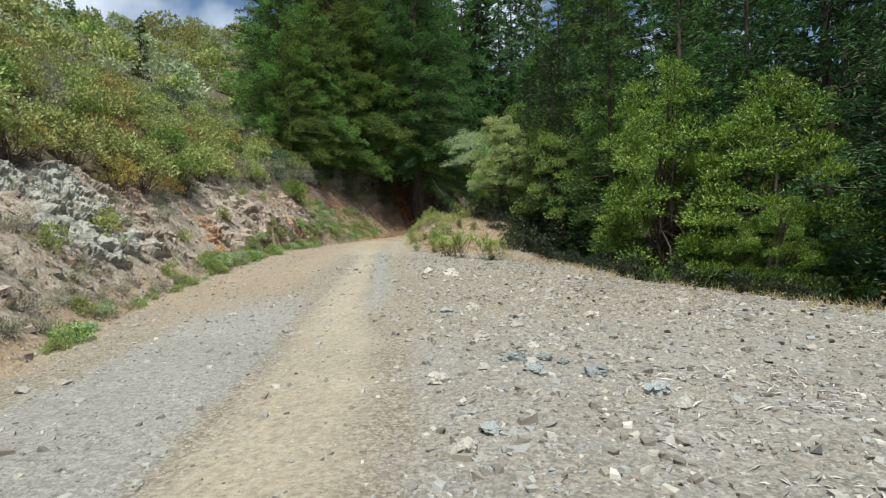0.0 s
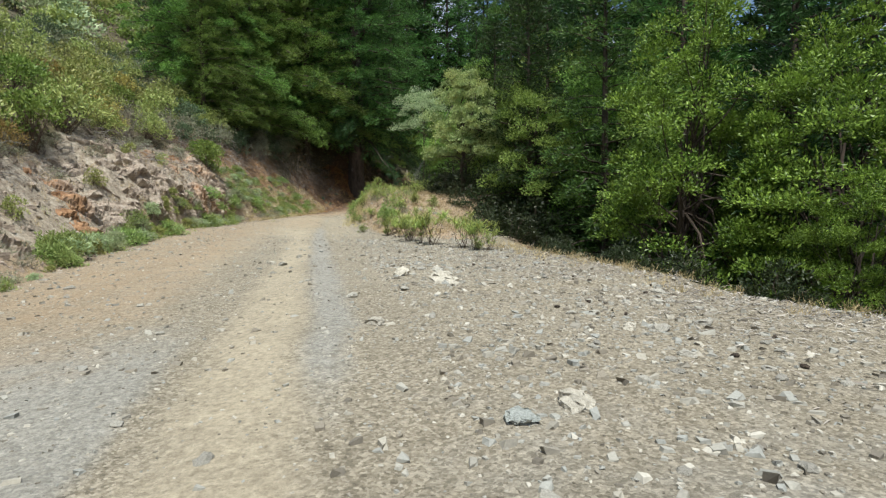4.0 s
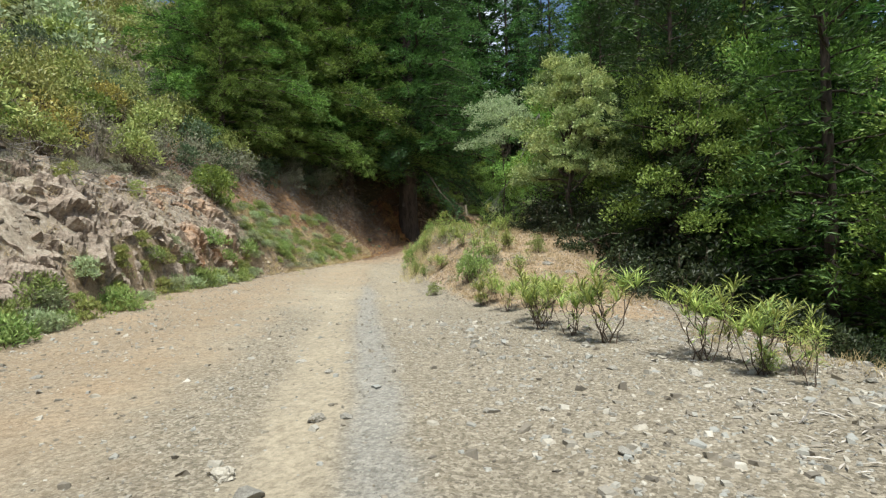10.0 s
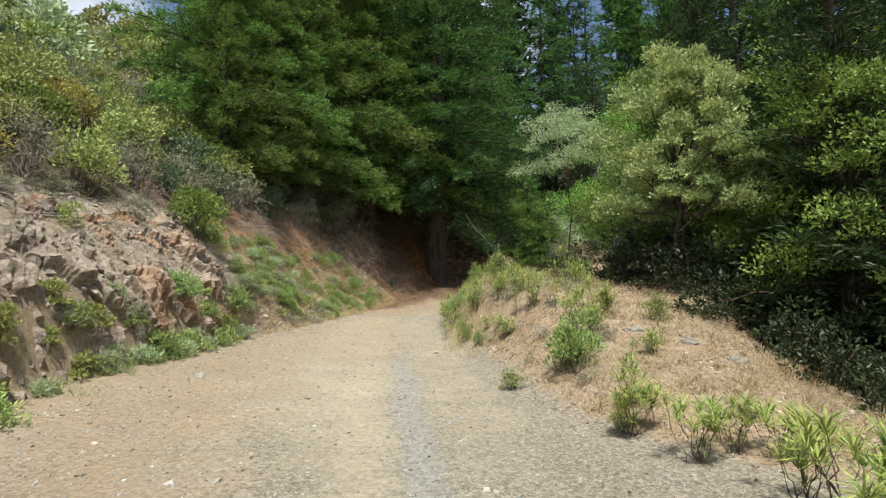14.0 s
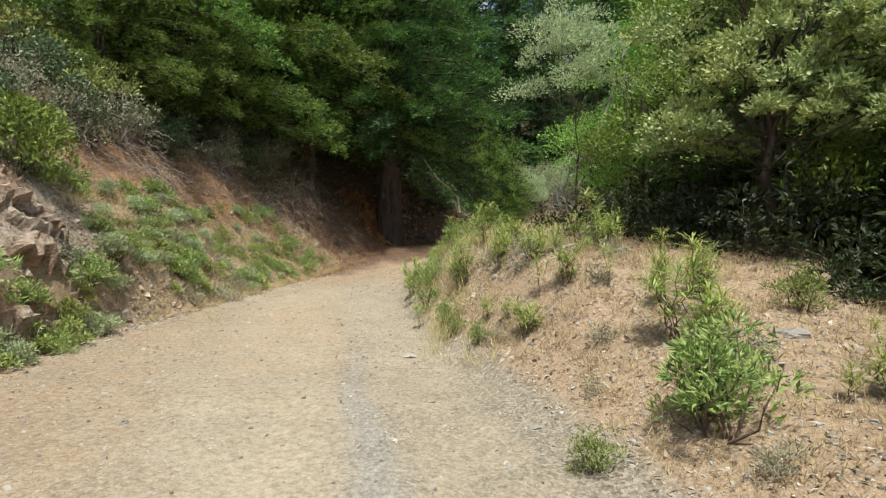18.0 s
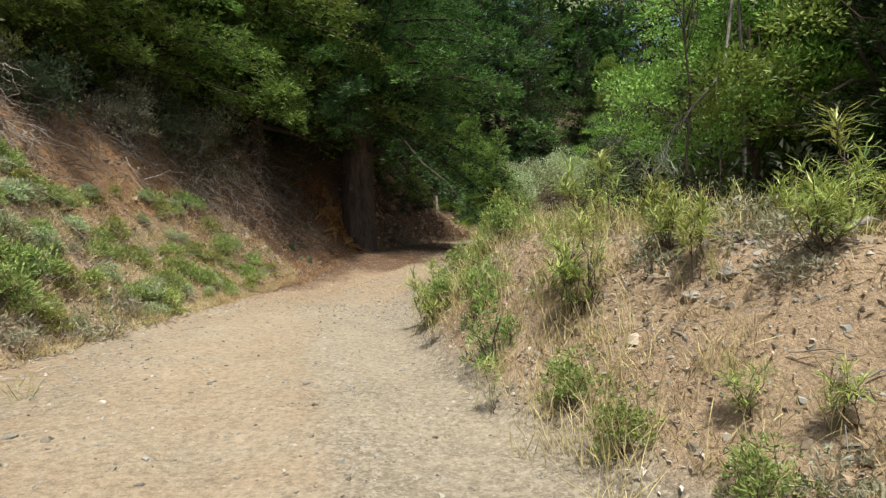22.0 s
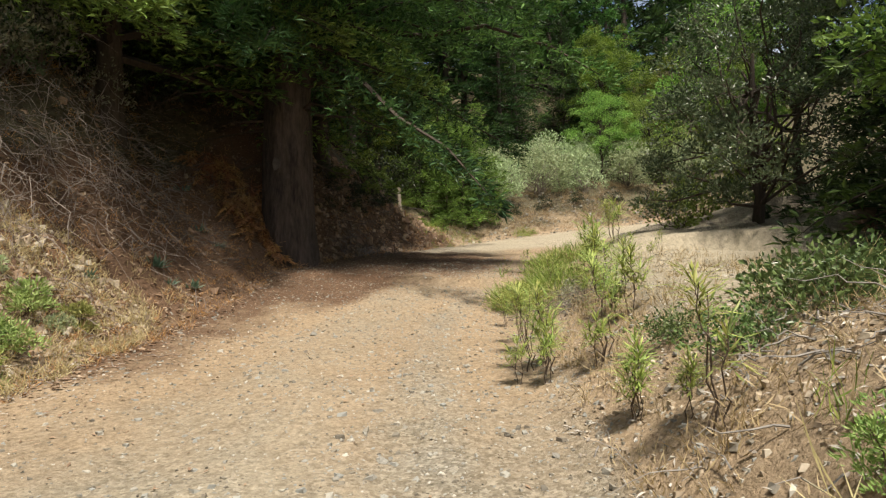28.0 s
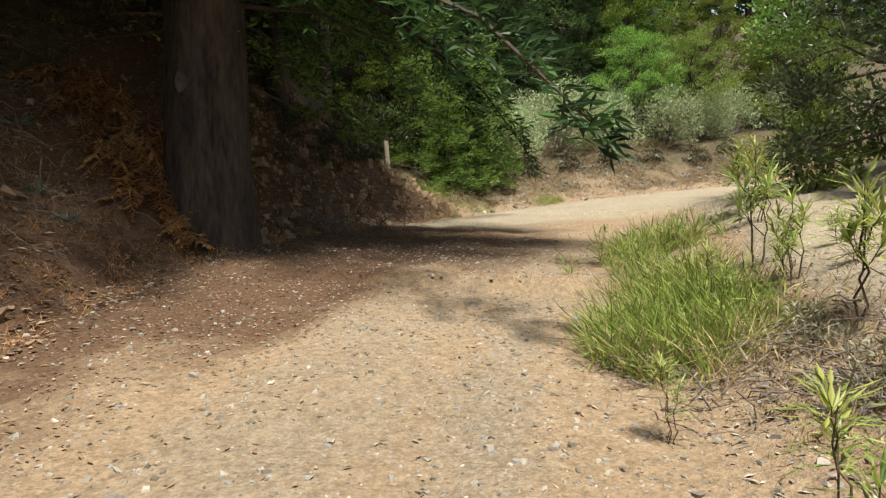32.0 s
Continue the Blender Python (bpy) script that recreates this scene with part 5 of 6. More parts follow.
spots = [(-0.6, 36.9, 0, 0.9), (-1.2, 37.4, 50, 0.8), (0.2, 37.3, 0, 0.7), (1.2, 49.8, 0, 0.8), (1.6, 50.6, 30, 0.8), (0.9, 51.2, 0, 0.6), (-7.2, 41.9, 10, 1.2), (-7.3, 43.2, 60, 0.9), (-7.6, 40.6, 44, 0.9), (0.2, 31.8, 30, 0.7), (-0.6, 33.4, 20, 0.6), (0.0, 43.4, 0, 0.8), (-0.6, 42.2, 0, 0.6), (-0.9, 36.2, 10, 0.7), (-1.5, 35.2, 0, 0.6), (-0.2, 34.6, 90, 0.7), (0.6, 36.0, 30, 0.8), (-1.0, 32.6, 60, 0.5), (-0.4, 30.4, 200, 0.6), (0.9, 38.0, 20, 0.8), (-8.9, 33.0, 0, 1.0), (-8.9, 35.2, 60, 0.9), (-8.6, 37.2, 120, 1.0), (-9.0, 31.2, 20, 0.9), (-8.4, 38.6, 20, 0.9), (-8.6, 40.2, 70, 0.6), (-8.9, 41.8, 10, 0.6), (-8.2, 43.6, 140, 0.55), (-8.4, 42.6, 90, 0.5), (-7.8, 45.4, 20, 0.5)]
for y in np.arange(8, 37, 0.7):
    fx = float(np.interp(y, FOOT[:, 1], FOOT[:, 0]))
    spots.append((fx - rng.uniform(1.9, 3.2), y, rng.uniform(0, 360), rng.uniform(0.6, 1.2)))
    if y < 20:
        for _ in range(3):
            spots.append((fx - rng.uniform(0.0, 1.3), y + rng.uniform(0, 0.7), rng.uniform(0, 360), rng.uniform(0.4, 0.8)))
fill([dry_brush], spots, "dry brush")
blue = []
for k in range(2):
    r2, leaf = np.random.default_rng(80 + k), Soup()
    n = 46
    a, lift = r2.uniform(0, 6.28, n), r2.uniform(0.1, 1.6, n)
    w = unit(np.stack([np.cos(a), np.sin(a), lift], -1))
    leaf.leaves(np.stack([np.cos(a), np.sin(a), 0 * a], -1) * 0.03, w, unit(np.cross(w, (0, 0, 1.0))), r2.uniform(0.16, 0.3, n), r2.uniform(0.04, 0.06, n), 0.05)
    ob = thing("rosette_plant", (0, 0, -60), "blue-green leaf rosette on the needle-covered bank", "plant", "blue-green rosettes")
    hang("leaves", leaf.mesh("rosette_leaves", BLUE_LEAF), ob, kind="stuff")
    blue.append(ob)
fill(blue, [(-5.25, 53.3, 0, 1.15), (-4.72, 53.5, 40, 1.1), (-5.9, 51.6, 80, 0.8), (-5.0, 53.1, 120, 0.7), (-4.9, 56.9, 20, 1.0), (-5.4, 57.9, 60, 1.1), (-4.4, 56.5, 90, 0.8)], "blue-green rosettes")


# ---------------------------------------------------------------- single things along the way
def post():
    ob = thing("marker_post", (2.12, 66.1, ground_z(2.12, 66.1)), "weathered wooden marker post beside the road", "post")
    for name, w, z0, z1 in (("shaft", 0.075, -0.2, 0.98), ("cap", 0.058, 0.98, 1.03)):
        bm = bmesh.new()
        bmesh.ops.create_cube(bm, size=1.0)
        bmesh.ops.scale(bm, vec=(w * 2, w * 1.4, z1 - z0), verts=bm.verts)
        bmesh.ops.translate(bm, vec=(0, 0, (z0 + z1) / 2), verts=bm.verts)
        bmesh.ops.bevel(bm, geom=bm.edges[:], offset=0.012, segments=2, affect="EDGES")
        me = bpy.data.meshes.new(name)
        bm.to_mesh(me)
        bm.free()
        me.materials.append(POSTWOOD)
        hang(name, me, ob)
    ob.matrix_basis = ob.matrix_basis @ pose(0, 0, 0, 0, -3, 15)


post()

# pile of dead bracken at the great fir's foot
rng = np.random.default_rng(83)
ob = thing("dead_bracken", (-4.05, 58.45, ground_z(-4.05, 58.45)), "rust-brown dead bracken fronds slumped by the trunk", "fern")
zb = ground_z(-4.05, 58.45)
for k in range(52):
    leaf = Soup()
    t = rng.uniform(0, 1)
    px, py = 0.75 - 1.8 * t + rng.normal() * 0.3, -0.6 + 1.3 * t + rng.normal() * 0.28
    qx, qy = px + rng.uniform(-0.5, 0.6), py + rng.uniform(-0.75, -0.3)
    p0 = np.array([px, py, ground_z(px - 4.05, py + 58.45) - zb + rng.uniform(0.12, 0.42)])
    p1 = np.array([qx, qy, ground_z(qx - 4.05, qy + 58.45) - zb + 0.06])
    path = bend_path(p0, p1, rng, 9, -0.12, 0.05)
    leaf.tube(path, np.linspace(0.008, 0.003, 9), 4)
    s = np.repeat(np.linspace(0.1, 1, 26), 2)
    b = np.stack([np.interp(s, np.linspace(0, 1, 9), path[:, c]) for c in range(3)], -1)
    go = unit(p1 - p0)
    lat = unit(np.cross(go, (0, 0, 1.0))) * np.where(np.arange(52) % 2, 1, -1)[:, None]
    w = unit(lat + go * 0.5 + rng.normal(size=b.shape) * 0.3 + np.array([0, 0, -0.2]))
    leaf.leaves(b, w, unit(np.cross(w, (0, 0, 1.0))), 0.28 * (1.1 - s), 0.06, 0.05)
    hang("frond", leaf.mesh("frond", BRACKEN), ob, kind="stuff")


def twig_heap(name, x, y, n, length, sx, sy, sz, mat, label, seed, hang_down=0.0, r=0.006):
    rng = np.random.default_rng(seed)
    ob = thing(name, (x, y, ground_z(x, y)), label, "branches")
    s = Soup()
    z0 = ground_z(x, y)
    for _ in range(n):
        px, py = rng.normal() * sx, rng.normal() * sy
        p0 = np.array([px, py, ground_z(x + px, y + py) - z0 + abs(rng.normal()) * sz])
        d = unit(rng.normal(size=3) * np.array([1, 1, 0.35]) + np.array([0.3, -0.3, -hang_down]))
        s.tube(bend_path(p0, p0 + d * length * rng.uniform(0.4, 1.2), rng, 6, 0.1, 0.1), np.linspace(r * rng.uniform(0.6, 1.5), r * 0.3, 6), 4)
    hang("tangle", s.mesh(name, mat), ob, kind="stuff")
    return ob


twig_heap("dead_branches", -6.6, 54.0, 320, 1.4, 0.7, 1.0, 0.75, DRY_TWIG, "hanging tangle of dry brown branches on the shaded bank", 84, 0.9)
twig_heap("dead_branches", -7.5, 51.4, 300, 1.2, 0.6, 1.2, 0.6, DRY_TWIG, "dark tangle of dead branches on the shaded bank", 85, 0.7)
twig_heap("brush_heap", -10.9, 30.5, 90, 1.2, 0.5, 1.6, 0.15, DEADWOOD, "bleached dead branches along the top of the outcrop", 86, 0.2, 0.009)
twig_heap("brush_heap", -10.8, 24.5, 70, 1.2, 0.5, 1.6, 0.12, DEADWOOD, "bleached dead branches along the top of the outcrop", 87, 0.2, 0.009)
twig_heap("brush_heap", -10.0, 35.0, 70, 1.0, 0.5, 1.2, 0.12, DEADWOOD, "bleached dead branches along the top of the outcrop", 88, 0.3, 0.009)
twig_heap("brush_heap", -8.9, 13.3, 60, 1.0, 0.4, 0.9, 0.1, DEADWOOD, "bleached dead branches lying on the rock face", 89, 0.4, 0.009)
twig_heap("brush_heap", -9.6, 45.0, 90, 1.1, 0.6, 1.8, 0.6, DRY_TWIG, "bare grey brush overhanging the red cut", 90, 0.5, 0.008)
for k, y in enumerate(np.arange(38.6, 52, 1.5)):
    fx = float(np.interp(y, FOOT[:, 1], FOOT[:, 0]))
    twig_heap("brush_heap", fx - 3.5 + 0.3 * math.sin(3 * y), y, 110, 0.9, 0.45, 0.7, 0.4, (DRY_TWIG, DEADWOOD, TWIG)[k % 3], "bare grey brush hanging over the red cut", 140 + k, 0.6, 0.008)
for k, y in enumerate(np.arange(39.2, 48, 1.3)):
    fx = float(np.interp(y, FOOT[:, 1], FOOT[:, 0]))
    twig_heap("fallen_twigs", fx - 1.0, y, 70, 0.5, 0.7, 0.6, 0.05, (DEADWOOD, DRY_TWIG)[k % 2], "dry grey twigs lying on the earth bank", 160 + k, 0.1, 0.006)
twig_heap("dark_tangle", 1.25, 50.1, 260, 0.55, 0.35, 0.45, 0.09, DRY_TWIG, "grey twigs and char lying on the bank", 92, 0.1)
twig_heap("dead_branches", -5.6, 57.6, 160, 1.0, 0.9, 0.8, 0.3, DRY_TWIG, "dry dead branches beside the trunk", 103, 0.5)
twig_heap("dead_branches", -0.4, 61.6, 160, 0.8, 0.9, 0.9, 0.25, DRY_TWIG, "dry twigs hanging from the bank", 104, 0.6)
for k, (x, y, n) in enumerate(((-0.7, 61.0, 90), (0.5, 62.6, 100), (1.4, 64.2, 90), (-1.5, 60.8, 80), (0.2, 63.4, 80))):
    twig_heap("dead_branches", x, y, n, 0.9, 0.5, 0.6, 0.22, (DRY_TWIG, TWIG)[k % 2], "dry twigs and roots hanging from the shaded bank", 130 + k, 0.7, 0.009)
twig_heap("roots", -1.2, 60.2, 90, 0.9, 0.6, 0.8, 0.3, TWIG, "exposed dead roots and twigs in the bank", 93, 0.8, 0.008)

twig_heap("fallen_twigs", -5.4, 54.6, 60, 0.7, 0.5, 0.9, 0.04, DRY_TWIG, "fallen twigs on the needle-covered bank", 97, 0.1, 0.005)
twig_heap("fallen_twigs", -6.2, 50.2, 70, 0.7, 0.5, 1.2, 0.05, DRY_TWIG, "fallen twigs at the foot of the bank", 98, 0.1, 0.005)
twig_heap("fallen_twigs", -0.4, 33.6, 50, 0.5, 0.7, 1.5, 0.03, DEADWOOD, "grey twigs lying on the mound", 99, 0.1, 0.005)
twig_heap("fallen_twigs", 0.3, 37.4, 60, 0.5, 0.8, 1.2, 0.03, DEADWOOD, "grey twigs lying on the mound", 100, 0.1, 0.005)
twig_heap("fallen_twigs", -1.0, 36.6, 110, 0.45, 0.5, 1.2, 0.03, DEADWOOD, "grey twigs lying on the mound", 105, 0.1, 0.005)
twig_heap("fallen_twigs", -0.9, 39.4, 90, 0.45, 0.5, 1.2, 0.03, DRY_TWIG, "brown twigs lying on the mound", 106, 0.1, 0.005)
twig_heap("fallen_twigs", -4.9, 56.2, 120, 0.8, 0.8, 0.8, 0.05, DRY_TWIG, "fallen twigs on the needle-covered bank", 107, 0.1, 0.006)
twig_heap("fallen_twigs", -6.4, 57.4, 120, 0.9, 0.8, 0.9, 0.05, DRY_TWIG, "fallen twigs on the needle-covered bank", 108, 0.1, 0.006)
twig_heap("fallen_twigs", -0.7, 44.0, 110, 0.5, 0.5, 0.5, 0.04, DEADWOOD, "grey twigs on the dry bank", 109, 0.1, 0.005)
twig_heap("fallen_twigs", 4.6, 13.6, 60, 0.6, 0.9, 1.2, 0.02, DEADWOOD, "bleached twigs on the turnout", 101, 0.05, 0.006)
twig_heap("fallen_twigs", 2.6, 19.8, 60, 0.6, 0.6, 0.9, 0.03, DEADWOOD, "bleached twigs on the turnout", 102, 0.05, 0.006)

# dead lichen-hung branch behind the mound
rng = np.random.default_rng(95)
ob = thing("dead_branch", (3.4, 42.0, ground_z(3.4, 42.0)), "grey dead leaning branch hung with pale lichen", "branch")
zb = ground_z(3.4, 42.0)
s, leaf = Soup(), Soup()
main = np.array([(0.3, 0.4, 0), (0.5, 0.6, 9.4 - zb), (-0.9, -0.8, 6.35 - zb), (-1.25, -0.75, 5.75 - zb), (-1.75, -0.6, 5.1 - zb), (-1.95, -0.5, 4.75 - zb)])
u = np.linspace(0, 5, 22)
path = np.stack([np.interp(u, range(6), main[:, c]) for c in range(3)], -1) + rng.normal(size=(22, 3)) * 0.03
s.tube(path, np.linspace(0.036, 0.010, 22), 7, 0.2, rng)
hang("bough", s.mesh("bough", DEADWOOD, True), ob)
s = Soup()
for k in range(120):
    p = path[-1] + rng.normal(size=3) * np.array([0.16, 0.14, 0.18]) if k < 70 else path[rng.integers(4, 22)]
    d = unit(rng.normal(size=3) + np.array([-0.2, 0, -1.0]))
    s.tube(bend_path(p, p + d * rng.uniform(0.15, 0.5), rng, 4, 0.2, 0.12), np.linspace(0.006, 0.002, 4), 3)
hang("lichen", s.mesh("lichen", LICHEN), ob, kind="stuff")
lich = broad_tree(96, 6.0, 1.35, 3.9, 60, 150, 0.10, 0.035, SAGE, 0.035, "grey-green lichen-hung oak behind the mound", 0.5, "lichen_oak")
settle(lich, 1.9, 41.4, 0, 1.0)

# log on the mound
ob = thing("fallen_log", (-0.15, 36.5, ground_z(-0.15, 36.5) + 0.05), "weathered grey stick of wood lying on the mound", "log")
s = Soup()
s.tube(bend_path((-0.35, -0.05, 0), (0.45, 0.1, 0.10), rng, 8, 0, 0.12), np.array([0.004, 0.035, 0.042, 0.038, 0.036, 0.03, 0.022, 0.004]), 8, 0.25, rng)
hang("wood", s.mesh("log", DEADWOOD, True), ob)


# ---------------------------------------------------------------- stones
def polyhedra(rng, place, size, flat=0.6):
    """Blocky broken stones of 6 faces each, as arrays."""
    base = np.array([(-1, -1, -1), (1, -1, -1), (1, 1, -1), (-1, 1, -1), (-0.7, -0.7, 1), (0.7, -0.7, 1), (0.7, 0.7, 1), (-0.7, 0.7, 1)], float) * 0.72
    quad = np.array([(4, 5, 6, 7), (0, 1, 5, 4), (1, 2, 6, 5), (2, 3, 7, 6), (3, 0, 4, 7), (3, 2, 1, 0)])
    n = len(place)
    v = np.repeat(base[None], n, 0) * rng.uniform(0.6, 1.2, (n, 8, 1)) + rng.normal(size=(n, 8, 3)) * 0.14
    v = v * np.stack([rng.uniform(0.8, 1.4, n), rng.uniform(0.7, 1.0, n), flat * rng.uniform(0.7, 1.3, n)], -1)[:, None]
    a, q = rng.uniform(0, 6.28, n), rng.normal(size=n) * 0.25
    c, s = np.cos(a)[:, None], np.sin(a)[:, None]
    v[..., 2] += v[..., 0] * q[:, None]
    v = np.stack([v[..., 0] * c - v[..., 1] * s, v[..., 0] * s + v[..., 1] * c, v[..., 2]], -1)
    v = v * size[:, None, None] + place[:, None]
    return v.reshape(-1, 3), (quad[None] + 8 * np.arange(n)[:, None, None]).reshape(-1, 4)


def scatter(rng, n, x0, x1, y0, y1, weight):
    out = []
    while sum(len(p) for p in out) < n:
        x, y = rng.uniform(x0, x1, 4000), rng.uniform(y0, y1, 4000)
        z, o, e, m, s = land(x, y)
        k = rng.random(4000) < weight(x, y, o, e, m, s)
        out.append(np.stack([x, y, z], -1)[k])
    return np.concatenate(out)[:n]


def gravel_weight(x, y, o, e, m, s):
    q = masks(x, y, o, e, m, s)
    w = np.where((o < 0.2) & (e < 0.3), 0.45 + 0.4 * (m > 0.05) * (y < 45) + 0.7 * (x > np.interp(y, [0, 10, 26], [0.2, -0.3, -1.6])) * (y < 26), 0.0) * (1 - 0.85 * np.clip(q["sand"], 0, 1)) * (1 - 0.4 * q["shaded_duff"])
    return w * (0.35 + 0.9 * fnoise(x, y, 0.5, 3, 51))


rng = np.random.default_rng(101)
spots = scatter(rng, 52000, -8, 7.5, 1.2, 58, gravel_weight)
size = 0.012 + 0.012 * rng.pareto(2.4, len(spots))
size = np.where((spots[:, 0] > np.interp(spots[:, 1], [0, 10, 26], [0.0, -0.6, -1.8])) & (spots[:, 1] < 20), 0.013 + 0.014 * rng.pareto(2.2, len(spots)), size)
size = np.clip(size, 0.009, np.where(spots[:, 1] > 27, 0.035, 0.065))
size *= 1 + 0.12 * (spots[:, 1] < 26) * (spots[:, 0] > np.interp(spots[:, 1], [0, 10, 26], [0.2, -0.3, -1.6]))
v, f = polyhedra(rng, spots, size, 0.55)
gravel = new("gravel", mesh_np("gravel", v, f, GRAVEL))
gravel.parent = ground
tagged(gravel, "loose pale angular gravel over the road", kind="stuff")


def lump(seed, flat, mat, jag=0.28, cuts=1):
    """An angular boulder, broken by flat faces."""
    rng = np.random.default_rng(seed)
    bm = bmesh.new()
    bmesh.ops.create_icosphere(bm, subdivisions=cuts + 1, radius=1.0)
    planes = [(unit(rng.normal(size=3)), rng.uniform(0.55, 0.85)) for _ in range(9)]
    for vert in bm.verts:
        p = np.array(vert.co)
        for nrm, d in planes:
            k = p @ nrm - d
            if k > 0:
                p = p - nrm * k
        p = p + rng.normal(size=3) * jag * 0.09
        vert.co = Vector((p[0] * 1.15, p[1] * 0.9, p[2] * flat))
    me = bpy.data.meshes.new("stone")
    bm.to_mesh(me)
    bm.free()
    me.materials.append(mat)
    return me


pebbles = [lump(200 + k, 0.6, STONE, 0.9) for k in range(6)]
spots = scatter(rng, 250, -7, 6.5, 2.0, 54, lambda x, y, o, e, m, s: gravel_weight(x, y, o, e, m, s) * (m < 0.03))
for k, p in enumerate(spots):
    ob = new("stone", pebbles[k % 6])
    ob.parent = ground
    r = (0.045 + 0.026 * rng.pareto(2.2)) * (0.7 if p[1] > 27 else 1.0)
    ob.matrix_basis = pose(p[0], p[1], p[2] + 0.1 * min(r, 0.2), rng.normal() * 8, rng.normal() * 8, rng.uniform(0, 360)) @ Matrix.Scale(min(r, 0.11), 4)
for x, y, r in ((-0.22, 8.1, 0.12), (0.9, 7.3, 0.1), (0.45, 6.3, 0.09), (-0.05, 17.6, 0.11), (0.25, 17.4, 0.13), (0.9, 32.1, 0.17), (1.6, 31.3, 0.15), (2.0, 30.6, 0.18), (-0.77, 37.76, 0.11), (-1.21, 36.75, 0.08), (-1.0, 36.6, 0.09), (-8.05, 10.0, 0.2), (-0.55, 37.4, 0.14), (2.3, 52.6, 0.22)):
    ob = new("stone", pebbles[int(100 * r) % 6])
    ob.parent = ground
    ob.matrix_basis = pose(x, y, ground_z(x, y) + 0.05 * r, 5, -4, 900 * r) @ Matrix.Scale(r, 4)

slabs = [lump(220 + k, 0.6, mat, 1.0, 2) for k, mat in enumerate((BLUE_STONE, BLUE_STONE, PALE_STONE, PALE_STONE))]
for k, x, y, r in ((0, 0.82, 6.64, 0.15), (1, 1.13, 6.62, 0.1), (0, 0.95, 6.15, 0.12), (1, 1.5, 5.98, 0.13), (1, 1.3, 6.45, 0.07), (2, 0.52, 7.8, 0.14), (3, -0.02, 6.05, 0.13), (3, 1.11, 7.28, 0.08), (2, -0.46, 16.85, 0.2),
                   (3, 0.2, 15.9, 0.26), (2, 0.52, 10.44, 0.16), (0, 0.05, 10.2, 0.12), (3, -0.9, 13.2, 0.12), (0, 0.4, 4.6, 0.1), (2, 0.2, 4.3, 0.11), (1, 1.9, 5.4, 0.14), (2, 2.3, 9.4, 0.13), (3, -3.2, 19.6, 0.1), (2, -2.75, 20.6, 0.09), (3, 1.9, 12.6, 0.1)):
    ob = new("stone", slabs[k])
    ob.parent = ground
    ob.matrix_basis = pose(x, y, ground_z(x, y) + 0.12 * r, 6 * math.sin(9 * x), -5, 700 * (x + y)) @ Matrix.Scale(r, 4)

# the outcrop's face: slabs and blocks that dip one way, with open joints between them
def facets(u, v, seed):
    """Broken plane: each cell of a jittered lattice has its own height and tilt."""
    best = np.full(u.shape, 1e9)
    second, lift = np.full(u.shape, 1e9), np.zeros(u.shape)
    ui, vi = np.floor(u), np.floor(v)
    for i in (-1, 0, 1):
        for j in (-1, 0, 1):
            a, b = ui + i, vi + j

            def h(k):
                return vnoise(a, b, seed + k)
            cu, cv = a + 0.1 + 0.8 * h(1), b + 0.1 + 0.8 * h(2)
            d = (u - cu) ** 2 + (v - cv) ** 2
            near = d < best
            second = np.where(near, best, np.minimum(second, d))
            lift = np.where(near, h(3) - 0.5 + (h(4) - 0.5) * 1.1 * (u - cu) + (h(5) - 0.6) * 1.3 * (v - cv), lift)
            best = np.where(near, d, best)
    return lift, np.sqrt(second) - np.sqrt(best)


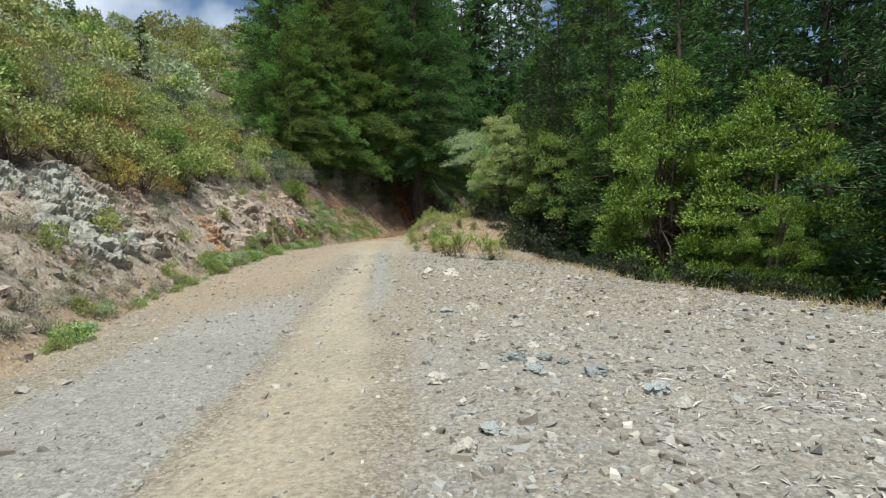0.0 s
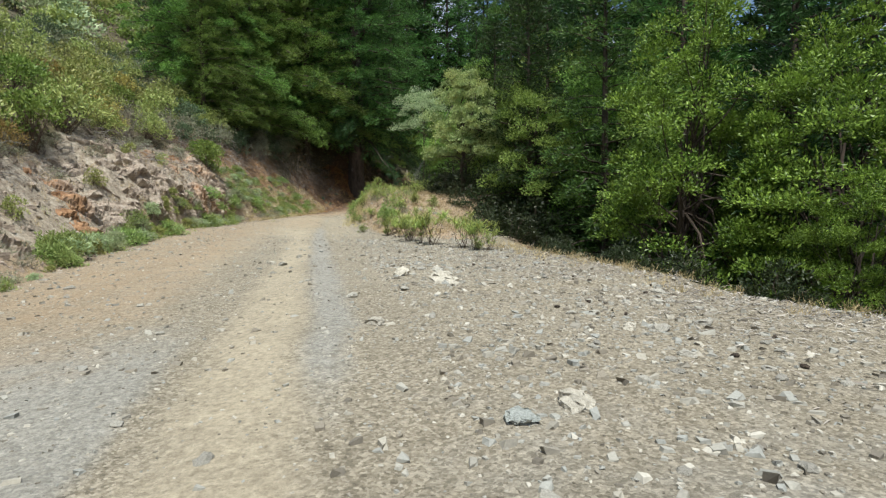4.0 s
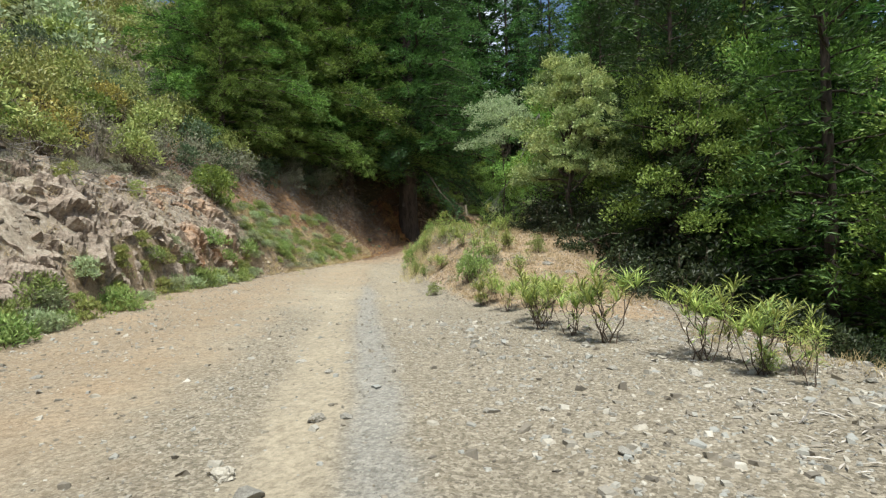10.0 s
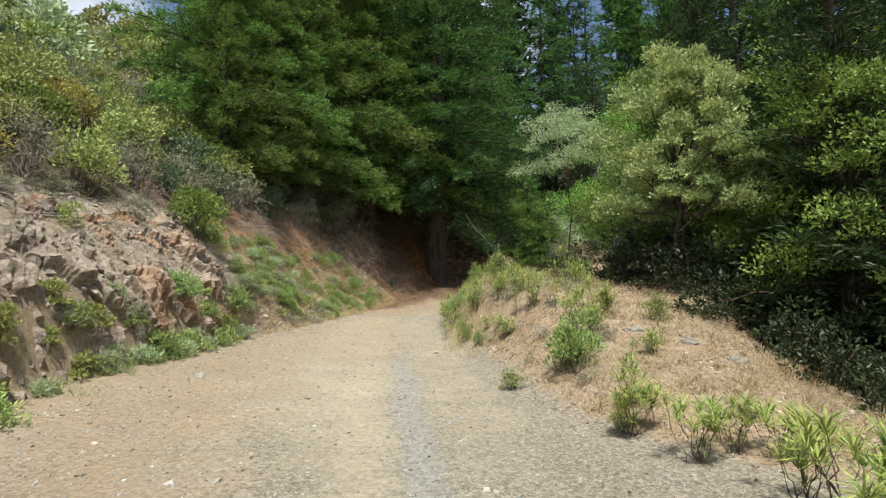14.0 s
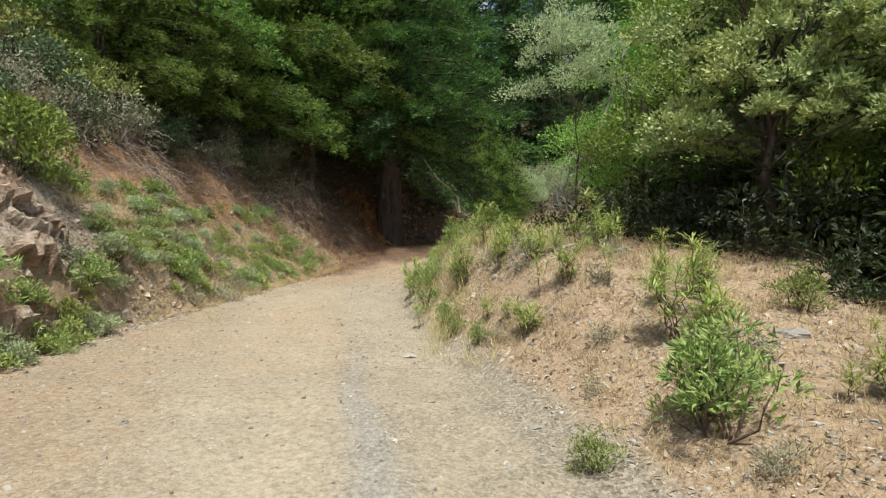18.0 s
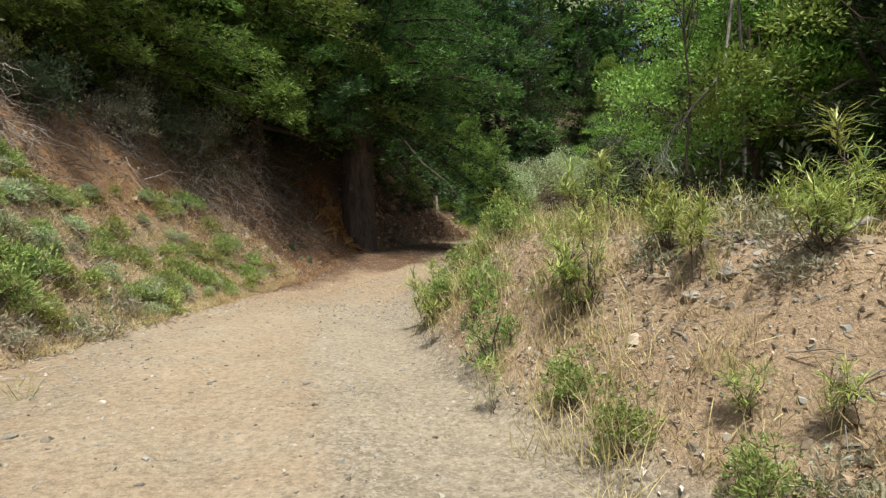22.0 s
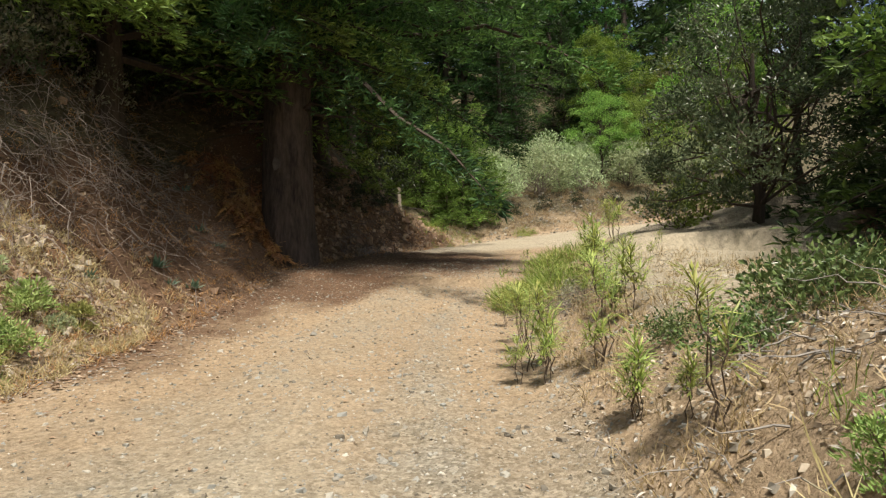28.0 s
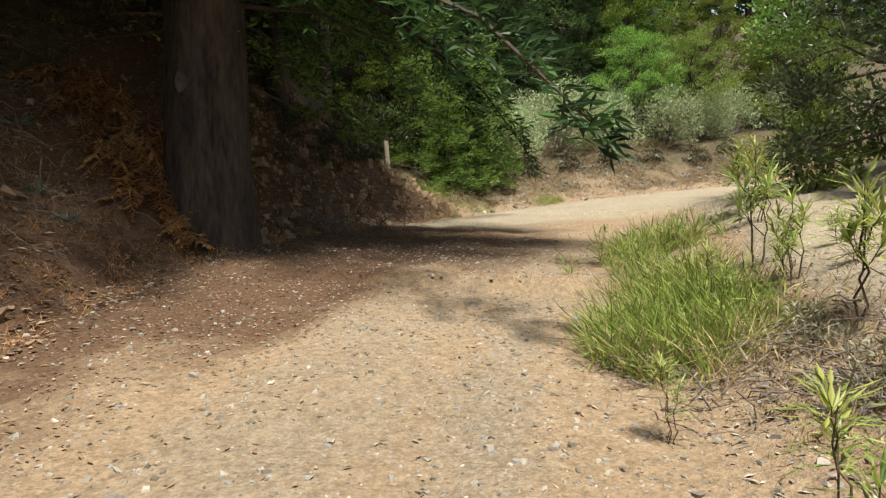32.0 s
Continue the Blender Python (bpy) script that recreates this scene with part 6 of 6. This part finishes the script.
def rock_sheet(name, y0, y1, label):
    oy, ov = np.arange(y0, y1, 0.05), np.arange(-0.1, 5.2, 0.05)
    o, y = np.meshgrid(ov, oy)
    x = np.interp(y, FOOT[:, 1], FOOT[:, 0]) - o
    z, oo = land(x, y)[:2]
    gx, gy = np.gradient(z, 0.05, axis=1), np.gradient(z, 0.05, axis=0)
    nrm = unit(np.stack([np.clip(gx, 0.2, 2.2), -np.clip(gy, -0.5, 0.5), np.ones_like(z)], -1))
    arc = np.cumsum(np.hypot(0.05, np.diff(z, axis=1, prepend=z[:, :1])), axis=1) + 0.25 * fnoise(x, y, 0.7, 2, 66)
    a, b = y * 0.82 - arc * 0.57, y * 0.57 + arc * 0.82
    l1, e1 = facets(a / 1.25, b / 0.55, 401)
    l2, e2 = facets(a / 0.52, b / 0.26, 431)
    l3, e3 = facets(a / 0.22, b / 0.13, 461)
    push = 0.36 * l1 + 0.20 * l2 + 0.09 * l3 + 0.06
    push -= 0.15 * np.exp(-(e1 / 0.06) ** 2) + 0.06 * np.exp(-(e2 / 0.07) ** 2)
    push -= 0.75 * np.exp(-((y - 29.7) / 0.45) ** 2 - ((z - 2.5) / 0.4) ** 2) + 0.35 * np.exp(-((y - 27.6 - (3.0 - z) * 0.6) / 0.22) ** 2) * (z > 1.7)
    ragged = fnoise(x, y, 0.55, 3, 67)
    top = np.interp(y, [5, 18, 24, 30], [4.3, 4.1, 3.2, 2.6])
    foot = np.interp(y, [5, 17, 23, 26], [1.0, 0.8, 0.25, 0.0])
    show = ease(0.0, 0.25, o - foot + (ragged - 0.5) * 0.6) * (1 - ease(-0.4, 0.4, o - top + (ragged - 0.5) * 2.2)) * ease(5.0, 8.0, y) * (1 - ease(37.0, 38.4, y))
    bare = 1 - (1 - ease(0.30, 0.40, fnoise(x, y, 0.32, 3, 68))) * ease(0.6, 1.0, o)
    bare *= 1 - 0.9 * np.exp(-((y - 22.0 - 0.5 * (o - 1)) / 1.4) ** 2)
    show = show * bare
    p = np.stack([x, y, z], -1) + nrm * (push * show - 0.22 * (1 - show))[..., None]
    rust = 0.30 * ease(31, 34, y) + 0.75 * np.exp(-((y - 22.5) / 2.2) ** 2) + 0.35 * ease(1.6, 2.4, o) * ease(27, 31, y)
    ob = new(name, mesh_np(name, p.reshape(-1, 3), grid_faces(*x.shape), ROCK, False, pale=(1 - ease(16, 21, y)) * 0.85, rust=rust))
    ob.parent = ground
    return tagged(ob, label)


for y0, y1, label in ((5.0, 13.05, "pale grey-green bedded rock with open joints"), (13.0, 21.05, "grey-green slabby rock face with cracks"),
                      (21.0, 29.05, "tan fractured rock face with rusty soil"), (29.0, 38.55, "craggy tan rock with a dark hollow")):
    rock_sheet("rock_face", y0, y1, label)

# loose blocks on the outcrop and at its foot
blocks = [lump(300 + k, 0.62, ROCK, 0.5, 2) for k in range(8)]
n = 0
while n < 110:
    y = rng.uniform(6.5, 37.5)
    o = rng.uniform(-0.1, 2.9)
    x = float(np.interp(y, FOOT[:, 1], FOOT[:, 0])) - o
    r = rng.uniform(0.07, 0.2)
    if fnoise(np.array([x]), np.array([y]), 0.45, 2, 61)[0] < 0.42:
        continue
    ob = new("rock", blocks[rng.integers(0, 8)])
    ob.parent = ground
    ob.matrix_basis = pose(x, y, ground_z(x, y) - 0.1 * r, -38 + rng.normal() * 14, 35 + rng.normal() * 14, rng.normal() * 25) @ Matrix.Diagonal((r * rng.uniform(0.8, 1.2), r * rng.uniform(1.0, 1.7), r * rng.uniform(0.7, 1.0), 1))
    n += 1


# smaller rubble filling the face
spots = scatter(rng, 4600, -12, -5, 5, 40, lambda x, y, o, e, m, s: np.where((o > -0.15) & (o < np.where(y < 22, 4.2, 3.0)), 0.7, 0))
v, f = polyhedra(rng, spots, 0.03 + 0.03 * rng.pareto(2.0, len(spots)).clip(0, 4.5), 0.7)
rubble = new("rubble", mesh_np("rubble", v, f, ROCK))
rubble.parent = ground
tagged(rubble, "broken angular rock rubble on the outcrop", kind="stuff")


spots = scatter(rng, 8000, -2.5, 4, 25, 46, lambda x, y, o, e, m, s: np.where((m > 0.1) & (o < 0), (fnoise(x, y, 0.5, 2, 79) - 0.3).clip(0, 1) * 2, 0))
v, f = polyhedra(rng, spots, 0.014 + 0.018 * rng.pareto(2.3, len(spots)).clip(0, np.where(spots[:, 1] > 38, 1.2, 2.6)), 0.7)
rubble = new("rubble", mesh_np("mound_rubble", v, f, TAN_STONE))
rubble.parent = ground
tagged(rubble, "broken tan stones on the mound", kind="stuff")
spots = scatter(rng, 4200, -11, -5, 33, 52, lambda x, y, o, e, m, s: np.where((o > 0.0) & (o < 2.4), (fnoise(x, y, 0.6, 2, 81) - 0.25).clip(0, 1) * 1.6, 0))
v, f = polyhedra(rng, spots, 0.02 + 0.02 * rng.pareto(2.3, len(spots)).clip(0, 4), 0.7)
rubble = new("rubble", mesh_np("bank_rubble", v, f, TAN_STONE))
rubble.parent = ground
tagged(rubble, "tan broken stones on the earth bank", kind="stuff")
spots = scatter(rng, 3000, 4, 22, 62, 70, lambda x, y, o, e, m, s: np.where((o > -0.3) & (o < 4), 0.7, 0))
v, f = polyhedra(rng, spots, 0.03 + 0.025 * rng.pareto(2.5, len(spots)).clip(0, 4), 0.6)
rubble = new("rubble", mesh_np("slope_rubble", v, f, GRAVEL))
rubble.parent = ground
tagged(rubble, "loose stones on the slope beyond the bend", kind="stuff")
spots = scatter(rng, 900, -11, 4, 47, 65, lambda x, y, o, e, m, s: np.where((o > 0.1) & (o < 3.5), 0.7, 0))
v, f = polyhedra(rng, spots, 0.02 + 0.03 * rng.pareto(2.5, len(spots)).clip(0, 4), 0.7)
clods = new("clods", mesh_np("clods", v, f, LITTER))
clods.parent = ground
spots = scatter(rng, 2600, -2.6, 4, 58.5, 67, lambda x, y, o, e, m, s: np.where((o > 0.0) & (o < 2.6), 0.3 + 0.7 * fnoise(x, y, 0.9, 2, 91), 0))
v, f = polyhedra(rng, spots, 0.025 + 0.035 * rng.pareto(2.2, len(spots)).clip(0, 5), 0.8)
broken = new("clods", mesh_np("bank_clods", v, f, LITTER))
broken.parent = ground
tagged(broken, "dark crumbling earth of the bank by the post", kind="stuff")
tagged(clods, "reddish-brown clods of earth in the shaded bank", kind="stuff")


# ---------------------------------------------------------------- grass, litter and debris
def grass(name, spots, per, height, width, mat, label, seed, lean=0.5):
    rng = np.random.default_rng(seed)
    b = np.repeat(spots, per, 0) + rng.normal(size=(len(spots) * per, 3)) * np.array([0.05, 0.05, 0.0])
    w = unit(rng.normal(size=b.shape) * np.array([lean, lean, 0.1]) + np.array([0, 0, 1.0]))
    s = Soup()
    ln = height * rng.uniform(0.4, 1.2, len(b))
    s.leaves(b - np.array([0, 0, 0.02]), w, side_of(w, rng), ln * 0.6, np.full(len(b), width), 0.05)
    w2 = unit(w + rng.normal(size=w.shape) * 0.3 + np.array([0, 0, -0.15]))
    s.leaves(b + w * (ln * 0.42)[:, None], w2, side_of(w2, rng), ln * 0.6, np.full(len(b), width * 0.8), 0.05)
    ob = new(name, s.mesh(name, mat))
    return tagged(ob, label, "grass", kind="stuff")


def tufts(rng, n, *boxes):
    out = []
    for x, y, sx, sy in boxes:
        p = np.stack([x + rng.normal(size=n) * sx, y + rng.normal(size=n) * sy], -1)
        out.append(p)
    p = np.concatenate(out)
    return np.stack([p[:, 0], p[:, 1], land(p[:, 0], p[:, 1])[0]], -1)


rng = np.random.default_rng(111)
mound_w = scatter(rng, 2600, -2.8, 4.5, 27, 52, lambda x, y, o, e, m, s: np.where((m > 0.15) & (o < 0), 0.25 + 0.75 * fnoise(x, y, 0.6, 2, 71), 0) * (1 - 0.8 * ease(44, 46, y) * ease(0.6, 0.9, m)))
grass("dry_grass", mound_w, 12, 0.22, 0.009, GRASS_DRY, "dry straw-coloured grass on the mound", 112, 0.6)
bank_w = scatter(rng, 1100, -12, -4.5, 5, 53, lambda x, y, o, e, m, s: np.where((o > -0.25) & (o < 3.2), 0.2 + 0.8 * fnoise(x, y, 0.5, 2, 72), 0))
grass("dry_grass", bank_w, 12, 0.26, 0.009, GRASS_DRY, "dry grass tufts on the bank", 113, 0.6)
cutbank = scatter(rng, 1300, -10, -5, 38.5, 52, lambda x, y, o, e, m, s: np.where((o > -0.3) & (o < 2.8), 0.7, 0))
grass("dry_grass", cutbank, 18, 0.24, 0.009, GRASS_DRY, "dry grass on the earth bank", 117, 0.7)
edge_w = scatter(rng, 260, 1.5, 8, 6, 25, lambda x, y, o, e, m, s: np.where((e > -0.9) & (e < 0.8), 0.8, 0))
grass("dry_grass", edge_w, 14, 0.22, 0.009, GRASS_DRY, "dry grass along the turnout's outer edge", 114, 0.6)
tall_w = tufts(rng, 60, (-1.9, 36.6, 0.3, 0.8), (0.2, 38.2, 0.8, 0.8), (-1.0, 41.4, 0.5, 1.0), (-0.4, 39.6, 0.7, 1.2), (0.9, 43.4, 0.7, 0.8), (-2.0, 40.2, 0.25, 1.2))
grass("dry_grass", tall_w, 9, 0.5, 0.008, GRASS_DRY, "tall dry seed grass on the mound", 118, 0.3)
green_w = tufts(rng, 70, (1.0, 51.7, 0.22, 0.3), (1.4, 51.3, 0.24, 0.24), (1.8, 52.1, 0.28, 0.3), (2.6, 53.3, 0.25, 0.45), (3.4, 54.5, 0.3, 0.35))
grass("green_grass", green_w, 17, 0.52, 0.014, GRASS_GREEN, "lush green grass clump at the inside of the bend", 115, 0.7)
grass("dry_grass", green_w[::2] + np.array([-0.1, -0.25, 0]), 8, 0.4, 0.010, GRASS_DRY, "straw-coloured grass among the green clump", 119, 0.8)
slope_w = scatter(rng, 1500, 4, 22, 63, 71, lambda x, y, o, e, m, s: np.where((o > 0.2) & (o < 5), 0.2 + 0.8 * fnoise(x, y, 0.5, 2, 78), 0))
grass("dry_grass", slope_w, 10, 0.28, 0.016, GRASS_DRY, "dry grass on the slope beyond the bend", 127, 0.8)
shade_w = scatter(rng, 1500, -11, 4, 46, 66, lambda x, y, o, e, m, s: np.where((o > -0.4) & (o < 4.5), 0.3 + 0.7 * fnoise(x, y, 0.8, 2, 75), 0))
grass("dry_grass", shade_w, 9, 0.22, 0.008, BRACKEN, "brown dead grass and fern on the shaded bank", 120, 0.9)
green_w = tufts(rng, 34, (-7.6, 44.0, 0.5, 2.0), (-8.6, 30.5, 0.3, 3.0), (-1.2, 39.6, 0.5, 1.5), (2.6, 64.6, 0.8, 0.5), (4.4, 65.7, 0.8, 0.4), (-8.4, 25.0, 0.3, 2.5), (8.0, 66.2, 0.4, 0.2))
grass("green_grass", green_w, 16, 0.32, 0.009, GRASS_GREEN, "green grass tufts along the road's foot", 116, 0.5)


def bits(name, spots, length, width, mat, label, seed):
    """Flat scraps lying on the ground."""
    rng = np.random.default_rng(seed)
    n = len(spots)
    a = rng.uniform(0, 6.28, n)
    w = unit(np.stack([np.cos(a), np.sin(a), rng.normal(size=n) * 0.15], -1))
    ac = unit(np.cross(w, rng.normal(size=(n, 3)) * 0.25 + np.array([0, 0, 1.0])))
    s = Soup()
    s.leaves(spots + np.array([0, 0, 0.012]), w, ac, length * rng.uniform(0.4, 1.3, n), width * rng.uniform(0.5, 1.3, n), -0.06)
    ob = new(name, s.mesh(name, mat))
    ob.parent = ground
    return tagged(ob, label, kind="stuff")


def duff_weight(x, y, o, e, m, s):
    return np.where(o < 6, np.clip(masks(x, y, o, e, m, s)["shaded_duff"], 0, 1) * (e < 0) + 0.04 * (y > 44) * (o < 1), 0)


bits("leaf_litter", scatter(rng, 24000, -11, 3, 44, 63, duff_weight), 0.06, 0.022, LITTER, "brown fallen leaves and needles under the great fir", 121)
bits("leaf_litter", scatter(rng, 5000, -10, -1.5, 48, 61, lambda x, y, o, e, m, s: np.where((o > -0.6) & (o < 4), 0.8, 0)), 0.11, 0.05, LITTER, "larger brown leaves on the shaded bank", 128)
bits("leaf_litter", scatter(rng, 13000, -3, 4, 26, 54, lambda x, y, o, e, m, s: np.where((m > 0.05) & (o < 0), 0.6, 0)), 0.08, 0.02, CHIPS, "dry scraps on the mound", 122)
bits("twig_litter", scatter(rng, 11000, 0.8, 9, 1.5, 25, lambda x, y, o, e, m, s: np.where((e > -6.2) & (e < 1), (0.08 + 0.92 * ease(-3.5, 0, e) + 0.6 * (1 - ease(6, 11, y)) * ease(-6.2, -4.5, e)) * (fnoise(x, y, 0.7, 3, 77) > 0.42), 0)), 0.17, 0.016, CHIPS, "bleached twigs and bark scraps on the turnout", 123)
bits("twig_litter", scatter(rng, 7000, -12, -5, 6, 52, lambda x, y, o, e, m, s: np.where((o > -0.8) & (o < 3.5), 0.7, 0)), 0.18, 0.012, CHIPS, "bleached twigs and scraps along the bank", 124)

bits("leaf_litter", scatter(rng, 9000, 4, 20, 64, 71, lambda x, y, o, e, m, s: np.where((o > 0) & (o < 4), 0.8, 0)), 0.09, 0.04, LITTER, "dry leaves on the slope beyond the bend", 125)
bits("twig_litter", scatter(rng, 7000, -11, -5, 36, 50, lambda x, y, o, e, m, s: np.where((o > -0.3) & (o < 2.6), 0.7, 0)), 0.14, 0.018, CHIPS, "pale dry scraps over the earth bank", 129)
bits("leaf_litter", scatter(rng, 420, -7, -1, 34, 50, lambda x, y, o, e, m, s: np.where((o < -0.2) & (m < 0.1), 0.6, 0)), 0.03, 0.012, LITTER, "scattered brown leaves and scraps on the road", 126)

# finer stones on the shaded stretch
spots = scatter(rng, 9000, -6, 3, 44, 58, lambda x, y, o, e, m, s: np.where((o < 0.3) & (m < 0.6), 0.4 + 0.5 * ease(-1.5, 1.5, x - np.interp(y, [44, 50, 58], [-3.8, -2.4, 1.5])), 0))
v, f = polyhedra(rng, spots, np.clip(0.009 + 0.009 * rng.pareto(2.6, len(spots)), 0.008, 0.045), 0.55)
chips = new("gravel", mesh_np("gravel_chips", v, f, GRAVEL))
chips.parent = ground
tagged(chips, "fine pale stone chips on the shaded road", kind="stuff")

cone = lump(400, 1.0, BARK_DARK, 0.9, 1)
spots = scatter(rng, 46, 1.0, 7.5, 3, 20, lambda x, y, o, e, m, s: np.where((e > -4.5) & (e < 0.3), 0.7, 0))
for p in spots:
    ob = new("pine_cone", cone)
    ob.matrix_basis = pose(p[0], p[1], p[2] + 0.018, 0, 80, rng.uniform(0, 360)) @ Matrix.Diagonal((0.024, 0.024, 0.045, 1))
    tagged(ob, "small dark fallen cone on the gravel", "pine cone", "fallen cones")
